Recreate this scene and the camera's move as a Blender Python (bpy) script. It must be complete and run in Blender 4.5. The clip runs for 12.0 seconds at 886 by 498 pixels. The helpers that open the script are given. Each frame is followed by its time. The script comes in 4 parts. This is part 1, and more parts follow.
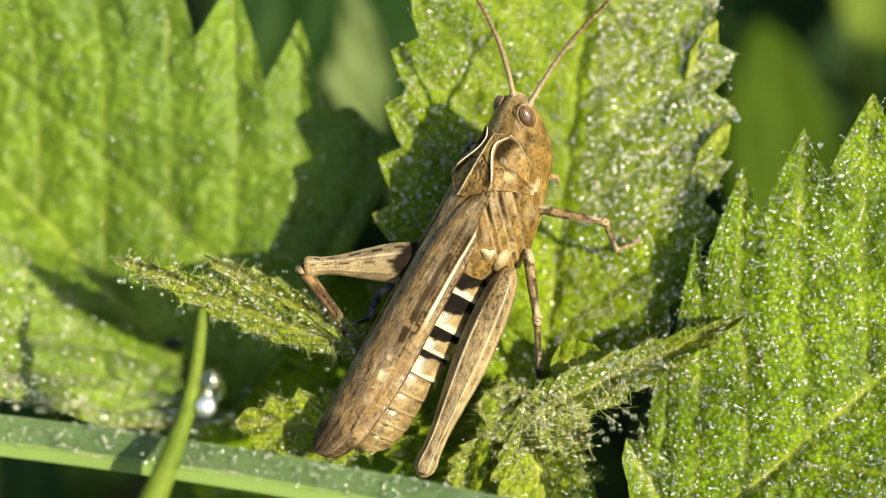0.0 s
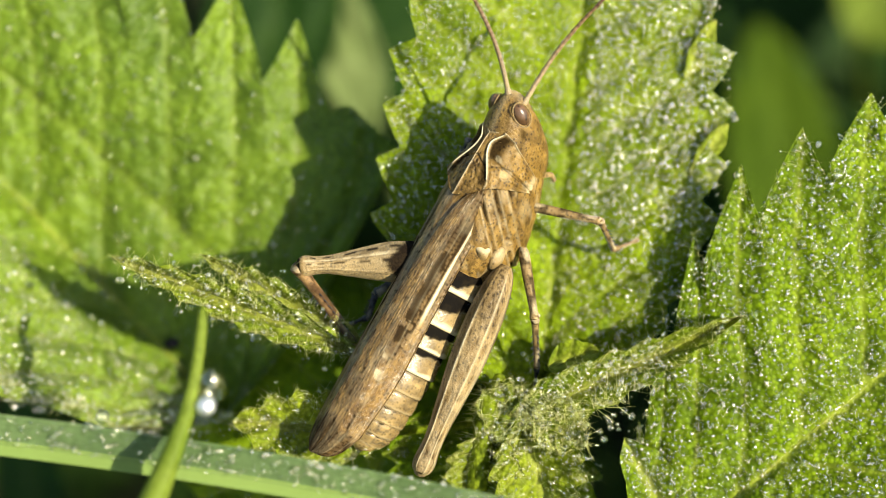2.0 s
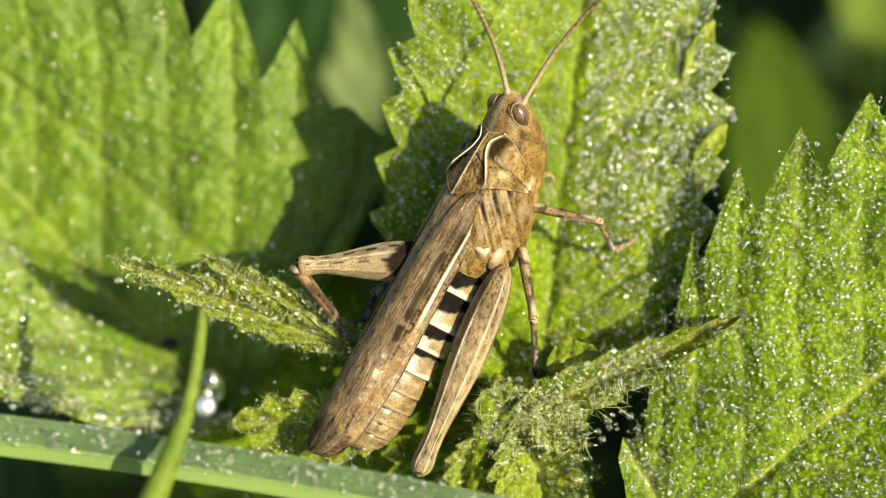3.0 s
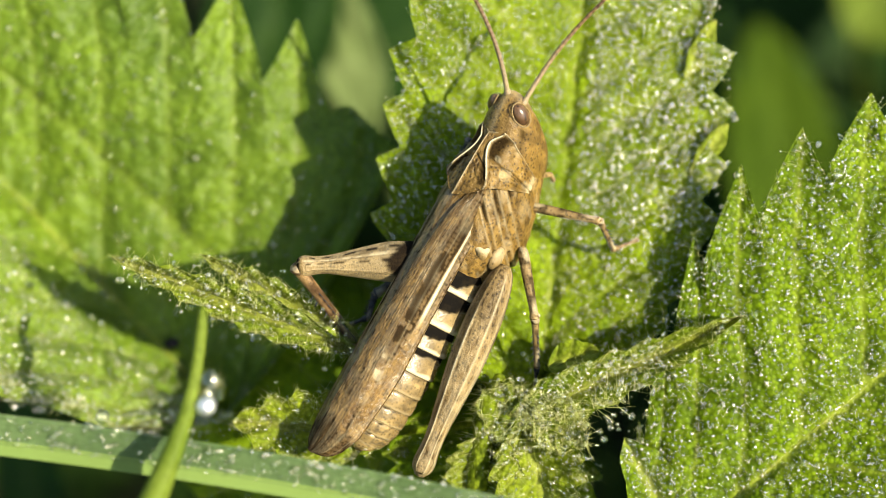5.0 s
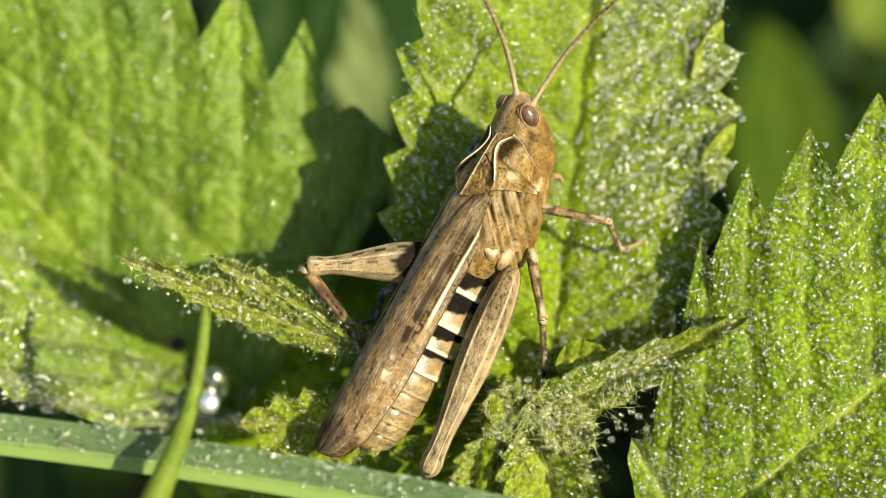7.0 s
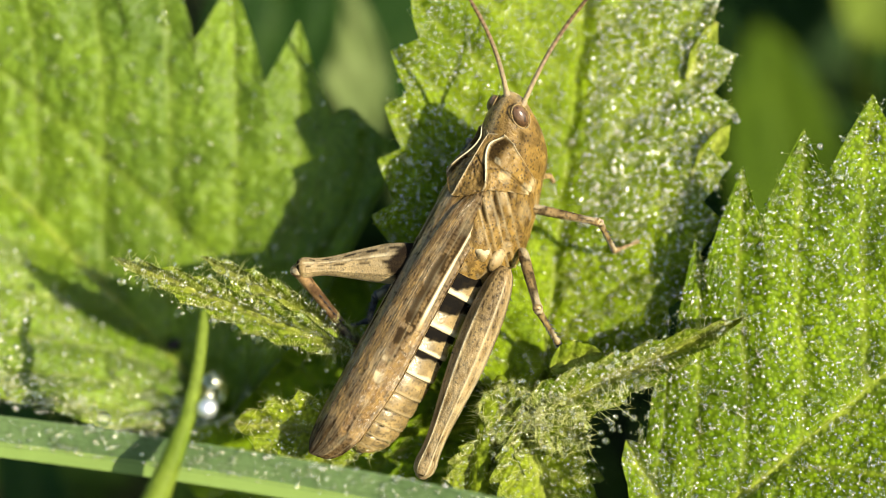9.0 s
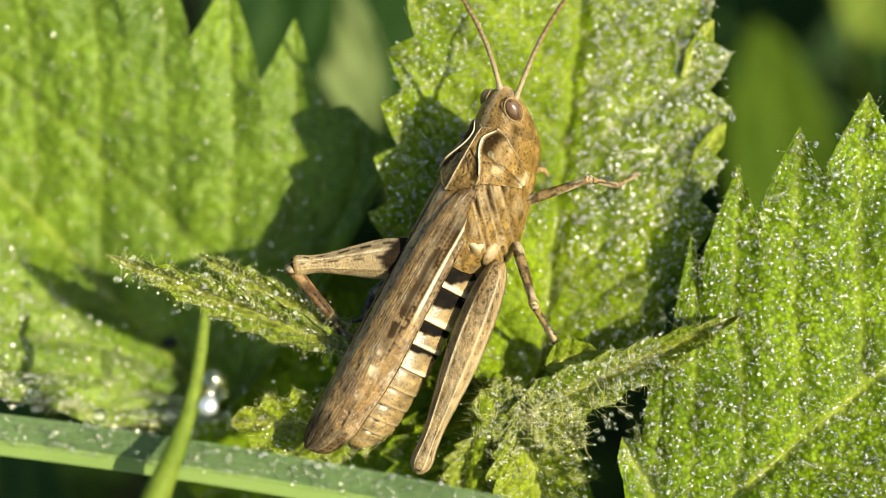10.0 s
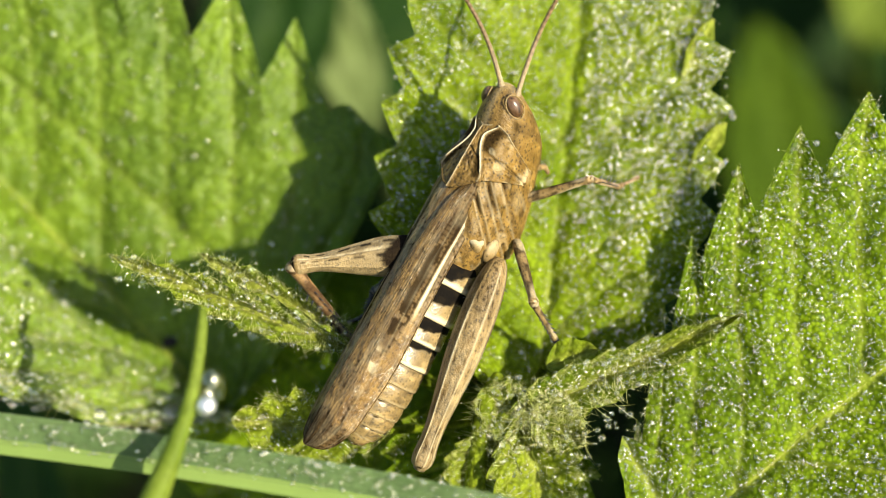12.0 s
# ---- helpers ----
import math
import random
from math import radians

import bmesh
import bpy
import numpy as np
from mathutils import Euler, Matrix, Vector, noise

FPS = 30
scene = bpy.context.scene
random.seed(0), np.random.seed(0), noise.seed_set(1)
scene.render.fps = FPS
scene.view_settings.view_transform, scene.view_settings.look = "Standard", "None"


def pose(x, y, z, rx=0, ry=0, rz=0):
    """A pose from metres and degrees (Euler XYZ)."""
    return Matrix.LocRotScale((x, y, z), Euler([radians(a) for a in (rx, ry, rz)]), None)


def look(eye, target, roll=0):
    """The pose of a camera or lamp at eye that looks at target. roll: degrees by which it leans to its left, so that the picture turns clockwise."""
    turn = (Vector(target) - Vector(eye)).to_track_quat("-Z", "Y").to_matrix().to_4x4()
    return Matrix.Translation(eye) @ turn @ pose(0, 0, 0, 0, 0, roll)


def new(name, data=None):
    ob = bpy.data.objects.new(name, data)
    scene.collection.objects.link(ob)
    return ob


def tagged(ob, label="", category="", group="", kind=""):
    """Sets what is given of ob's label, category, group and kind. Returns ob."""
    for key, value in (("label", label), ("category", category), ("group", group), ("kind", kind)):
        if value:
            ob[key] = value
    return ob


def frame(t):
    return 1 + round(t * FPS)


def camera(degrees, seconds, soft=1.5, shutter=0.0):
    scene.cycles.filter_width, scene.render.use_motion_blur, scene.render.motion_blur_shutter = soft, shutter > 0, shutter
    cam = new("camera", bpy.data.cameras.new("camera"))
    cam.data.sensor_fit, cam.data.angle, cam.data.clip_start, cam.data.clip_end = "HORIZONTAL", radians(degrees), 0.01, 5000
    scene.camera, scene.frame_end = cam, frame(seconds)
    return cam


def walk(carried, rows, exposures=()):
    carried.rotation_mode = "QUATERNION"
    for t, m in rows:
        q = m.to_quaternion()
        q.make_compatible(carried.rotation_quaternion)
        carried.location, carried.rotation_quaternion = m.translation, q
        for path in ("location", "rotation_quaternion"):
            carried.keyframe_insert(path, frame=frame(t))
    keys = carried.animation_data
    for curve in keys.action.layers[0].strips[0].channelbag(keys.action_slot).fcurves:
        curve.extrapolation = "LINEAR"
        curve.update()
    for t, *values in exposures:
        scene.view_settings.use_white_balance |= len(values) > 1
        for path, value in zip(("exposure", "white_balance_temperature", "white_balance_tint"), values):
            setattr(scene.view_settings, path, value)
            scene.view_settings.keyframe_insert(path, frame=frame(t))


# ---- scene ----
K = 0.0265e-3   # one stage unit in metres
DIST = 3547.0   # lens to the stage's plane, in stage units
# The stage: a plane through the insect's perch, tilted to face a viewer who looks 50 degrees down.
# a runs to the right, b runs down, w runs out of the plane; all in stage units.
TILT = radians(50)
U = Vector((1, 0, 0))
V = Vector((0, math.sin(TILT), math.cos(TILT)))
W = Vector((0, -math.cos(TILT), math.sin(TILT)))
PERCH = Vector((0, 0, 0.11))
AXES = np.array([U, V, W])


def spots(p):
    """World places of stage points, n x 3; nearer points draw together towards the lens."""
    p = np.asarray(p, float).reshape(-1, 3)
    near = 1 - p[:, 2:3] / DIST
    flat = np.concatenate([(p[:, 0:1] - 784) * near, (441 - p[:, 1:2]) * near, p[:, 2:3]], 1) * K
    return flat @ AXES + np.array(PERCH)


def spot(a, b, w=0.0):
    return Vector(spots([(a, b, w)])[0])


# ---- camera ----
cam = camera(24.93, 12.0, soft=0.9)
cam.data.dof.use_dof = True
cam.data.dof.focus_distance = (DIST - 102) * K
cam.data.dof.aperture_fstop = 23
SWAY = [(0, 4.5, 1), (0.5, 3, .8), (1, 2.5, 0), (1.5, 1.7, 0), (2, 1, 0), (2.5, 0, 0), (3, -1.3, 0), (3.2, -1.4, 0), (4.8, .4, 0), (5, 1, 0),
        (5.5, 3.2, 0), (6, 5.5, 0), (6.5, 8.5, .5), (7, 14, .5), (7.2, 15.5, .8), (8.8, 5, 3), (9, 3.8, 3), (9.5, -.3, 1), (10, -3.3, -1),
        (10.5, -3.3, -4), (11, -1.5, -3.5), (11.5, 0, -2.5), (12, -2.5, -2.5)]
LENS = PERCH + W * (DIST * K)
walk(cam, [(t, look(LENS - U * (x * K) + V * (y * K), PERCH - U * (x * K) + V * (y * K))) for t, x, y in SWAY],
     exposures=[(0, 1.02, 7300, 3.5), (12, 1.02, 7300, 3.5)])

# ---- light ----
SUN_WAY = (U * 0.64 + V * 0.04 + W * 0.76).normalized()
world = bpy.data.worlds.new("sky")
scene.world = world
world.use_nodes = True
sky = world.node_tree.nodes.new("ShaderNodeTexSky")
sky.sky_type, sky.sun_disc = "NISHITA", False
sky.sun_elevation = math.asin(SUN_WAY.z)
sky.sun_rotation = math.atan2(SUN_WAY.x, SUN_WAY.y)
world.node_tree.nodes["Background"].inputs["Strength"].default_value = 0.13
world.node_tree.links.new(sky.outputs[0], world.node_tree.nodes["Background"].inputs["Color"])
sun = new("sun", bpy.data.lights.new("sun", "SUN"))
sun.data.energy, sun.data.angle, sun.data.color = 5.0, radians(0.53), (1.0, 0.94, 0.82)
sun.matrix_world = look(PERCH + SUN_WAY, PERCH)


# ---- materials ----
class Nodes:
    """A short way to wire a node material."""

    def __init__(self, name, rough=0.5, spec=0.4):
        self.m = bpy.data.materials.new(name)
        self.m.use_nodes = True
        self.t = self.m.node_tree
        self.b = self.t.nodes["Principled BSDF"]
        self.b.inputs["Roughness"].default_value = rough
        self.b.inputs["Specular IOR Level"].default_value = spec
        self.xyz = self.t.nodes.new("ShaderNodeTexCoord").outputs["Object"]

    def add(self, kind, **values):
        n = self.t.nodes.new(kind)
        for key, value in values.items():
            n.inputs[key.replace("_", " ")].default_value = value
        return n

    def wire(self, a, b):
        self.t.links.new(a, b)

    def noise(self, scale, detail=3.0, stretch=None, rough=0.55):
        n = self.add("ShaderNodeTexNoise", Scale=scale, Detail=detail, Roughness=rough)
        src = self.xyz
        if stretch:
            mp = self.add("ShaderNodeMapping", Scale=stretch)
            self.wire(src, mp.inputs["Vector"])
            src = mp.outputs[0]
        self.wire(src, n.inputs["Vector"])
        return n.outputs["Fac"]

    def cells(self, scale):
        n = self.add("ShaderNodeTexVoronoi", Scale=scale)
        self.wire(self.xyz, n.inputs["Vector"])
        return n.outputs["Distance"]

    def ramp(self, fac, lo, hi, a=0.0, b=1.0):
        n = self.t.nodes.new("ShaderNodeMapRange")
        n.inputs["From Min"].default_value, n.inputs["From Max"].default_value = lo, hi
        n.inputs["To Min"].default_value, n.inputs["To Max"].default_value = a, b
        self.wire(fac, n.inputs["Value"])
        return n.outputs["Result"]

    def mix(self, fac, a, b):
        n = self.t.nodes.new("ShaderNodeMix")
        n.data_type = "RGBA"
        for value, slot in ((fac, n.inputs[0]), (a, n.inputs[6]), (b, n.inputs[7])):
            if isinstance(value, bpy.types.NodeSocket):
                self.wire(value, slot)
            else:
                slot.default_value = value if isinstance(value, float) else (*value, 1)
        return n.outputs[2]

    def attr(self, name):
        n = self.t.nodes.new("ShaderNodeAttribute")
        n.attribute_name = name
        return n.outputs["Fac"]

    def done(self, colour, bump=None, strength=0.3, depth=0.00004):
        self.wire(colour, self.b.inputs["Base Color"])
        if bump:
            n = self.add("ShaderNodeBump", Strength=strength, Distance=depth)
            self.wire(bump, n.inputs["Height"])
            self.wire(n.outputs[0], self.b.inputs["Normal"])
        return self.m

    def thin(self, colour, share):
        """Lets light through, as a leaf does."""
        tr = self.t.nodes.new("ShaderNodeBsdfTranslucent")
        self.wire(colour, tr.inputs["Color"])
        mx = self.add("ShaderNodeMixShader", Fac=share)
        self.wire(self.b.outputs[0], mx.inputs[1])
        self.wire(tr.outputs[0], mx.inputs[2])
        self.wire(mx.outputs[0], self.t.nodes["Material Output"].inputs["Surface"])


def leaf_material(name, deep, bright, vein, through_share=0.3, rough=0.5, spec=0.08, crease_shade=0.75, relief=0.8):
    n = Nodes(name, rough, spec)
    tone = n.mix(n.ramp(n.noise(260, 3), 0.35, 0.65), deep, bright)
    fine = n.mix(n.ramp(n.noise(3200, 2), 0.4, 0.75, 0.0, 0.5), tone, tuple(c * 0.55 for c in deep))
    grain = n.cells(4300)
    # Shade in the gaps between fine bumps is painted into the colour.
    fine = n.mix(n.ramp(grain, 0.30, 0.72, 0.0, crease_shade), fine, tuple(c * 0.40 for c in deep))
    col = n.mix(n.attr("vein"), fine, vein)
    both = n.t.nodes.new("ShaderNodeMath")
    both.operation = "ADD"
    n.wire(n.ramp(n.cells(1500), 0.0, 0.75, 1.0, 0.0), both.inputs[0])
    n.wire(n.ramp(grain, 0.0, 0.7, 0.55, 0.0), both.inputs[1])
    n.done(col, both.outputs[0], relief, 0.00011)
    n.thin(n.mix(0.35, col, (bright[0] * 1.5, bright[1] * 1.45, bright[2] * 0.6)), through_share)
    return n.m


LEAF = leaf_material("leaf_green", (0.090, 0.158, 0.006), (0.228, 0.345, 0.010), (0.28, 0.34, 0.035), 0.34)
LEAF_SHEEN = leaf_material("leaf_waxy_green", (0.10, 0.17, 0.014), (0.205, 0.31, 0.024), (0.27, 0.33, 0.05), 0.32, 0.45, 0.25, 0.4)
LEAF_LIME = leaf_material("leaf_lime_green", (0.13, 0.205, 0.008), (0.29, 0.40, 0.014), (0.28, 0.36, 0.03), 0.42, 0.5, 0.08, 0.6)
LEAF_YOUNG = leaf_material("leaf_young_green", (0.165, 0.23, 0.014), (0.30, 0.375, 0.024), (0.36, 0.40, 0.07), 0.4)
LEAF_DOWNY = leaf_material("leaf_downy_green", (0.12, 0.19, 0.012), (0.25, 0.33, 0.024), (0.36, 0.38, 0.07), 0.45)
# Far leaves: both greens are darkened to stand in for undergrowth shade.
LEAF_FAR = leaf_material("leaf_painted_shade_green", (0.013, 0.042, 0.006), (0.026, 0.066, 0.009), (0.04, 0.07, 0.015), 0.2)
LEAF_DUSK = leaf_material("leaf_dimmed_green", (0.05, 0.095, 0.006), (0.085, 0.14, 0.010), (0.09, 0.14, 0.016), 0.25, 0.6, 0.05)
LEAF_OLIVE = leaf_material("leaf_olive_green", (0.12, 0.18, 0.02), (0.19, 0.25, 0.035), (0.22, 0.28, 0.05), 0.3, 0.5, 0.08, 0.3, 0.2)
LEAF_SAGE = leaf_material("leaf_sage_green", (0.14, 0.19, 0.06), (0.19, 0.24, 0.085), (0.2, 0.25, 0.09), 0.3, 0.5, 0.08, 0.2, 0.2)
GRASS = leaf_material("grass_green", (0.098, 0.158, 0.062), (0.14, 0.21, 0.082), (0.22, 0.31, 0.08), 0.3, 0.4, 0.08, 0.15, 0.12)
# Turf: its green is set dark in place of the shade around it.
TURF = leaf_material("turf_shade_green", (0.02, 0.05, 0.008), (0.045, 0.09, 0.014), (0.05, 0.1, 0.02), 0.2, 0.7, 0.08)


def hair_material():
    n = Nodes("leaf_hair", 0.35, 0.5)
    col = n.mix(n.noise(1500, 2), (0.62, 0.66, 0.16), (0.82, 0.84, 0.36))
    n.done(col)
    n.thin(col, 0.6)
    return n.m


def water_material():
    n = Nodes("dew_water", 0.02, 0.5)
    n.b.inputs["Base Color"].default_value = (1, 1, 1, 1)
    n.b.inputs["Transmission Weight"].default_value = 1.0
    n.b.inputs["IOR"].default_value = 1.333
    clear = n.t.nodes.new("ShaderNodeBsdfTransparent")
    gloss = n.add("ShaderNodeBsdfAnisotropic", Roughness=0.2, Color=(1, 0.96, 0.76, 1))
    one = n.add("ShaderNodeMixShader", Fac=0.5)
    n.wire(n.b.outputs[0], one.inputs[1])
    n.wire(clear.outputs[0], one.inputs[2])
    mx = n.add("ShaderNodeMixShader", Fac=0.08)
    n.wire(one.outputs[0], mx.inputs[1])
    n.wire(gloss.outputs[0], mx.inputs[2])
    n.wire(mx.outputs[0], n.t.nodes["Material Output"].inputs["Surface"])
    return n.m


def glint_material():
    """A mostly mirror-like bead that throws the sun straight back, for a focused sun spot."""
    n = Nodes("dew_glint", 0.03, 0.5)
    n.b.inputs["Base Color"].default_value = (1, 1, 1, 1)
    n.b.inputs["Transmission Weight"].default_value = 1.0
    n.b.inputs["IOR"].default_value = 1.333
    gloss = n.add("ShaderNodeBsdfAnisotropic", Roughness=0.5)
    mx = n.add("ShaderNodeMixShader", Fac=0.9)
    n.wire(n.b.outputs[0], mx.inputs[1])
    n.wire(gloss.outputs[0], mx.inputs[2])
    n.wire(mx.outputs[0], n.t.nodes["Material Output"].inputs["Surface"])
    return n.m


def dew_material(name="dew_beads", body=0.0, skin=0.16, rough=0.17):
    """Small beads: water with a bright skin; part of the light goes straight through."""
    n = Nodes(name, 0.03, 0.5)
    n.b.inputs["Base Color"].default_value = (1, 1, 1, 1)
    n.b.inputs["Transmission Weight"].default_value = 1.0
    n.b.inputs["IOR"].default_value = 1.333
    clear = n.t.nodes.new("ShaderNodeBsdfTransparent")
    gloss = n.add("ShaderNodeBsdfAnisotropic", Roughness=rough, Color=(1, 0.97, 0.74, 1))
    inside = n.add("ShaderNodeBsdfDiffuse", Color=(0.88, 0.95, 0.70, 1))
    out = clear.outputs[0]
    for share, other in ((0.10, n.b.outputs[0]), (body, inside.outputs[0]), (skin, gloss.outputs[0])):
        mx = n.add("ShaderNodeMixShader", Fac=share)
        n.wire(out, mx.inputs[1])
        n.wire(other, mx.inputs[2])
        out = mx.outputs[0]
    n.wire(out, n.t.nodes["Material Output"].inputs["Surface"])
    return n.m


def chitin(name, base, light, dark, freckle=0.55, rough=0.42, streak=None, spec=0.3, grain=1500, relief=0.9):
    """Shell of an insect: two tones, dark freckles, and the marks in the attributes dark and pale."""
    n = Nodes(name, rough, spec)
    tone = n.mix(n.ramp(n.noise(grain, 4, streak), 0.36, 0.64), base, light)
    tone = n.mix(n.ramp(n.noise(700, 4), 0.45, 0.66, 0.0, 0.75), tone, tuple(c * 0.6 for c in base))
    spots_ = n.ramp(n.cells(5600), 0.40, 0.22, 0.0, freckle)
    some = n.t.nodes.new("ShaderNodeMath")
    some.operation = "MULTIPLY"
    n.wire(spots_, some.inputs[0])
    n.wire(n.ramp(n.noise(2600, 2), 0.30, 0.46), some.inputs[1])
    tone = n.mix(some.outputs[0], tone, dark)
    tone = n.mix(n.attr("dark"), tone, dark)
    tone = n.mix(n.attr("pale"), tone, (0.66, 0.56, 0.36))
    n.wire(n.ramp(n.attr("dark"), 0.2, 0.9, rough, 0.8), n.b.inputs["Roughness"])
    n.wire(n.ramp(n.attr("dark"), 0.2, 0.9, spec, 0.03), n.b.inputs["Specular IOR Level"])
    return n.done(tone, n.noise(9000, 3, streak), relief, 0.00006)


HAIR = hair_material()
WATER, DEW, GLINT = water_material(), dew_material(), glint_material()
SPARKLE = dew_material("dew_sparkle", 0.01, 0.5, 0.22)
SHELL = chitin("shell_brown", (0.138, 0.077, 0.017), (0.255, 0.15, 0.036), (0.012, 0.007, 0.003), 0.72)
TEGMEN = chitin("wing_brown", (0.125, 0.068, 0.019), (0.24, 0.14, 0.040), (0.012, 0.008, 0.005), 0.35, 0.28, (1.3, 0.5, 1.3), 0.45, 3600)
ABDOMEN = chitin("abdomen_buff", (0.19, 0.122, 0.046), (0.33, 0.225, 0.095), (0.006, 0.005, 0.004), 0.5, 0.27, None, 0.5, 900, 0.35)
LEG = chitin("leg_buff", (0.175, 0.11, 0.040), (0.285, 0.19, 0.078), (0.012, 0.008, 0.005), 0.6, 0.4)
LEG_RED = chitin("leg_reddish", (0.15, 0.08, 0.033), (0.25, 0.15, 0.062), (0.025, 0.012, 0.006), 0.6, 0.35)
# Dark horn of spines and bristles; on far legs it stands in for shadow.
LEG_DARK_SHADE = chitin("leg_dark_shade", (0.03, 0.032, 0.04), (0.06, 0.06, 0.07), (0.015, 0.013, 0.014), 0.5, 0.45)
EYE = chitin("eye_brown", (0.07, 0.03, 0.012), (0.17, 0.09, 0.04), (0.008, 0.004, 0.003), 0.9, 0.6, None, 0.1)
EYE.node_tree.nodes["Principled BSDF"].inputs["Coat Weight"].default_value = 1.0
EYE.node_tree.nodes["Principled BSDF"].inputs["Coat Roughness"].default_value = 0.3


def soil_material():
    n = Nodes("soil", 0.9, 0.2)
    col = n.mix(n.noise(60, 5), (0.018, 0.016, 0.008), (0.03, 0.045, 0.012))
    return n.done(col, n.noise(300, 4), 0.8, 0.002)


def speck_material():
    n = Nodes("speck_black", 0.5, 0.12)
    return n.done(n.mix(n.noise(3000, 3), (0.012, 0.010, 0.010), (0.03, 0.024, 0.022)), n.noise(6000), 0.4)


SOIL, SPECK = soil_material(), speck_material()


# ---- building helpers ----
def lattice(i, j, k):
    h = (i * 374761393 + j * 668265263 + k * 1442695041) & 0x7FFFFFFF
    h = ((h ^ (h >> 13)) * 1274126177) & 0x7FFFFFFF
    return ((h ^ (h >> 16)) & 0xFFFF) / 65535.0


def wool(x, y, k=0):
    """Smooth noise from 0 to 1 on a unit grid."""
    x, y = np.asarray(x, float), np.asarray(y, float)
    i, j = np.floor(x).astype(np.int64), np.floor(y).astype(np.int64)
    f, g = x - i, y - j
    f, g = f * f * (3 - 2 * f), g * g * (3 - 2 * g)
    top = lattice(i, j, k) * (1 - f) + lattice(i + 1, j, k) * f
    low = lattice(i, j + 1, k) * (1 - f) + lattice(i + 1, j + 1, k) * f
    return top * (1 - g) + low * g


def ease(x, lo, hi):
    x = np.clip((np.asarray(x, float) - lo) / (hi - lo), 0, 1)
    return x * x * (3 - 2 * x)


def mesh_of(name, verts, faces, material, marks=None):
    me = bpy.data.meshes.new(name)
    me.from_pydata(np.asarray(verts).tolist(), [], faces if isinstance(faces, list) else faces.tolist())
    me.polygons.foreach_set("use_smooth", np.ones(len(me.polygons), bool))
    for key, values in (marks or {}).items():
        me.attributes.new(key, "FLOAT", "POINT").data.foreach_set("value", np.asarray(values, np.float32).ravel())
    me.materials.append(material)
    me.update()
    return me


def part(name, me, parent, label=""):
    ob = new(name, me)
    ob.parent = parent
    return tagged(ob, label)


def base_empty(name, m):
    ob = new(name)
    ob.empty_display_size = 0.002
    ob.matrix_world = m
    return ob


def quads(nu, nv, ring=False):
    """Faces of a grid nu x nv, row by row; ring: the columns close."""
    i, j = np.meshgrid(np.arange(nu - 1), np.arange(nv if ring else nv - 1), indexing="ij")
    k = (j + 1) % nv
    return np.stack([i * nv + j, i * nv + k, (i + 1) * nv + k, (i + 1) * nv + j], -1).reshape(-1, 4)


def local(points, m):
    """World places in the space of a thing at m."""
    inv = np.array(m.inverted())
    return np.asarray(points) @ inv[:3, :3].T + inv[:3, 3]


def loft(stations, rings=40, sides=32):
    """Rings along y through stations (y, x, z, half width, half height, squareness). Returns points and the angle and place of each."""
    st = np.array(stations, float)
    u = np.linspace(0, len(st) - 1, rings)
    slope = np.gradient(st, axis=0)
    i = np.clip(np.floor(u).astype(int), 0, len(st) - 2)
    f = (u - i)[:, None]
    a, b, p, q = st[i], st[i + 1], slope[i], slope[i + 1]
    st = a * (2 * f**3 - 3 * f**2 + 1) + p * (f**3 - 2 * f**2 + f) + b * (3 * f**2 - 2 * f**3) + q * (f**3 - f**2)
    ang = np.linspace(0, 2 * np.pi, sides, endpoint=False)
    c, s = np.cos(ang), np.sin(ang)
    e = 2 / np.maximum(st[:, 5:6], 1)
    x = st[:, 1:2] + st[:, 3:4] * np.sign(c) * np.abs(c) ** e
    z = st[:, 2:3] + st[:, 4:5] * np.sign(s) * np.abs(s) ** e
    y = np.repeat(st[:, 0:1], sides, 1)
    return np.stack([x, y, z], -1), np.repeat(ang[None], rings, 0), np.repeat(np.linspace(0, 1, rings)[:, None], sides, 1)


def lofted(name, stations, material, rings=40, sides=32, marks=None, shape=None):
    p, ang, along = loft(stations, rings, sides)
    if shape:
        p = shape(p, ang, along)
    f = quads(rings, sides, True).tolist()
    f.append(list(range(sides)))
    f.append([(rings - 1) * sides + i for i in range(sides)][::-1])
    m = {"dark": np.zeros(ang.shape), "pale": np.zeros(ang.shape)}
    if marks:
        m.update(marks(p, ang, along))
    return mesh_of(name, p.reshape(-1, 3) * K, f, material, m)


def tube(name, points, radii, material, sides=8, marks=None):
    """A tapering tube through points (world or local metres)."""
    p = [Vector(q) for q in points]
    rows = []
    side = Vector((0.3, 0.5, 0.8))
    for i, q in enumerate(p):
        d = (p[min(i + 1, len(p) - 1)] - p[max(i - 1, 0)]).normalized()
        x = d.cross(side).normalized()
        y = d.cross(x)
        rows.append([q + (x * math.cos(2 * math.pi * j / sides) + y * math.sin(2 * math.pi * j / sides)) * radii[i] for j in range(sides)])
    f = quads(len(p), sides, True).tolist()
    f.append(list(range(sides)))
    f.append([(len(p) - 1) * sides + i for i in range(sides)][::-1])
    n = len(p) * sides
    m = {"dark": np.zeros(n), "pale": np.zeros(n), "vein": np.zeros(n)}
    m.update(marks or {})
    return mesh_of(name, [tuple(v) for r in rows for v in r], f, material, m)


def ball(level):
    bm = bmesh.new()
    bmesh.ops.create_icosphere(bm, subdivisions=level, radius=1)
    v = np.array([q.co for q in bm.verts])
    f = np.array([[q.index for q in g.verts] for g in bm.faces])
    bm.free()
    return v, f


BALLS = {1: ball(1), 2: ball(2), 3: ball(3)}


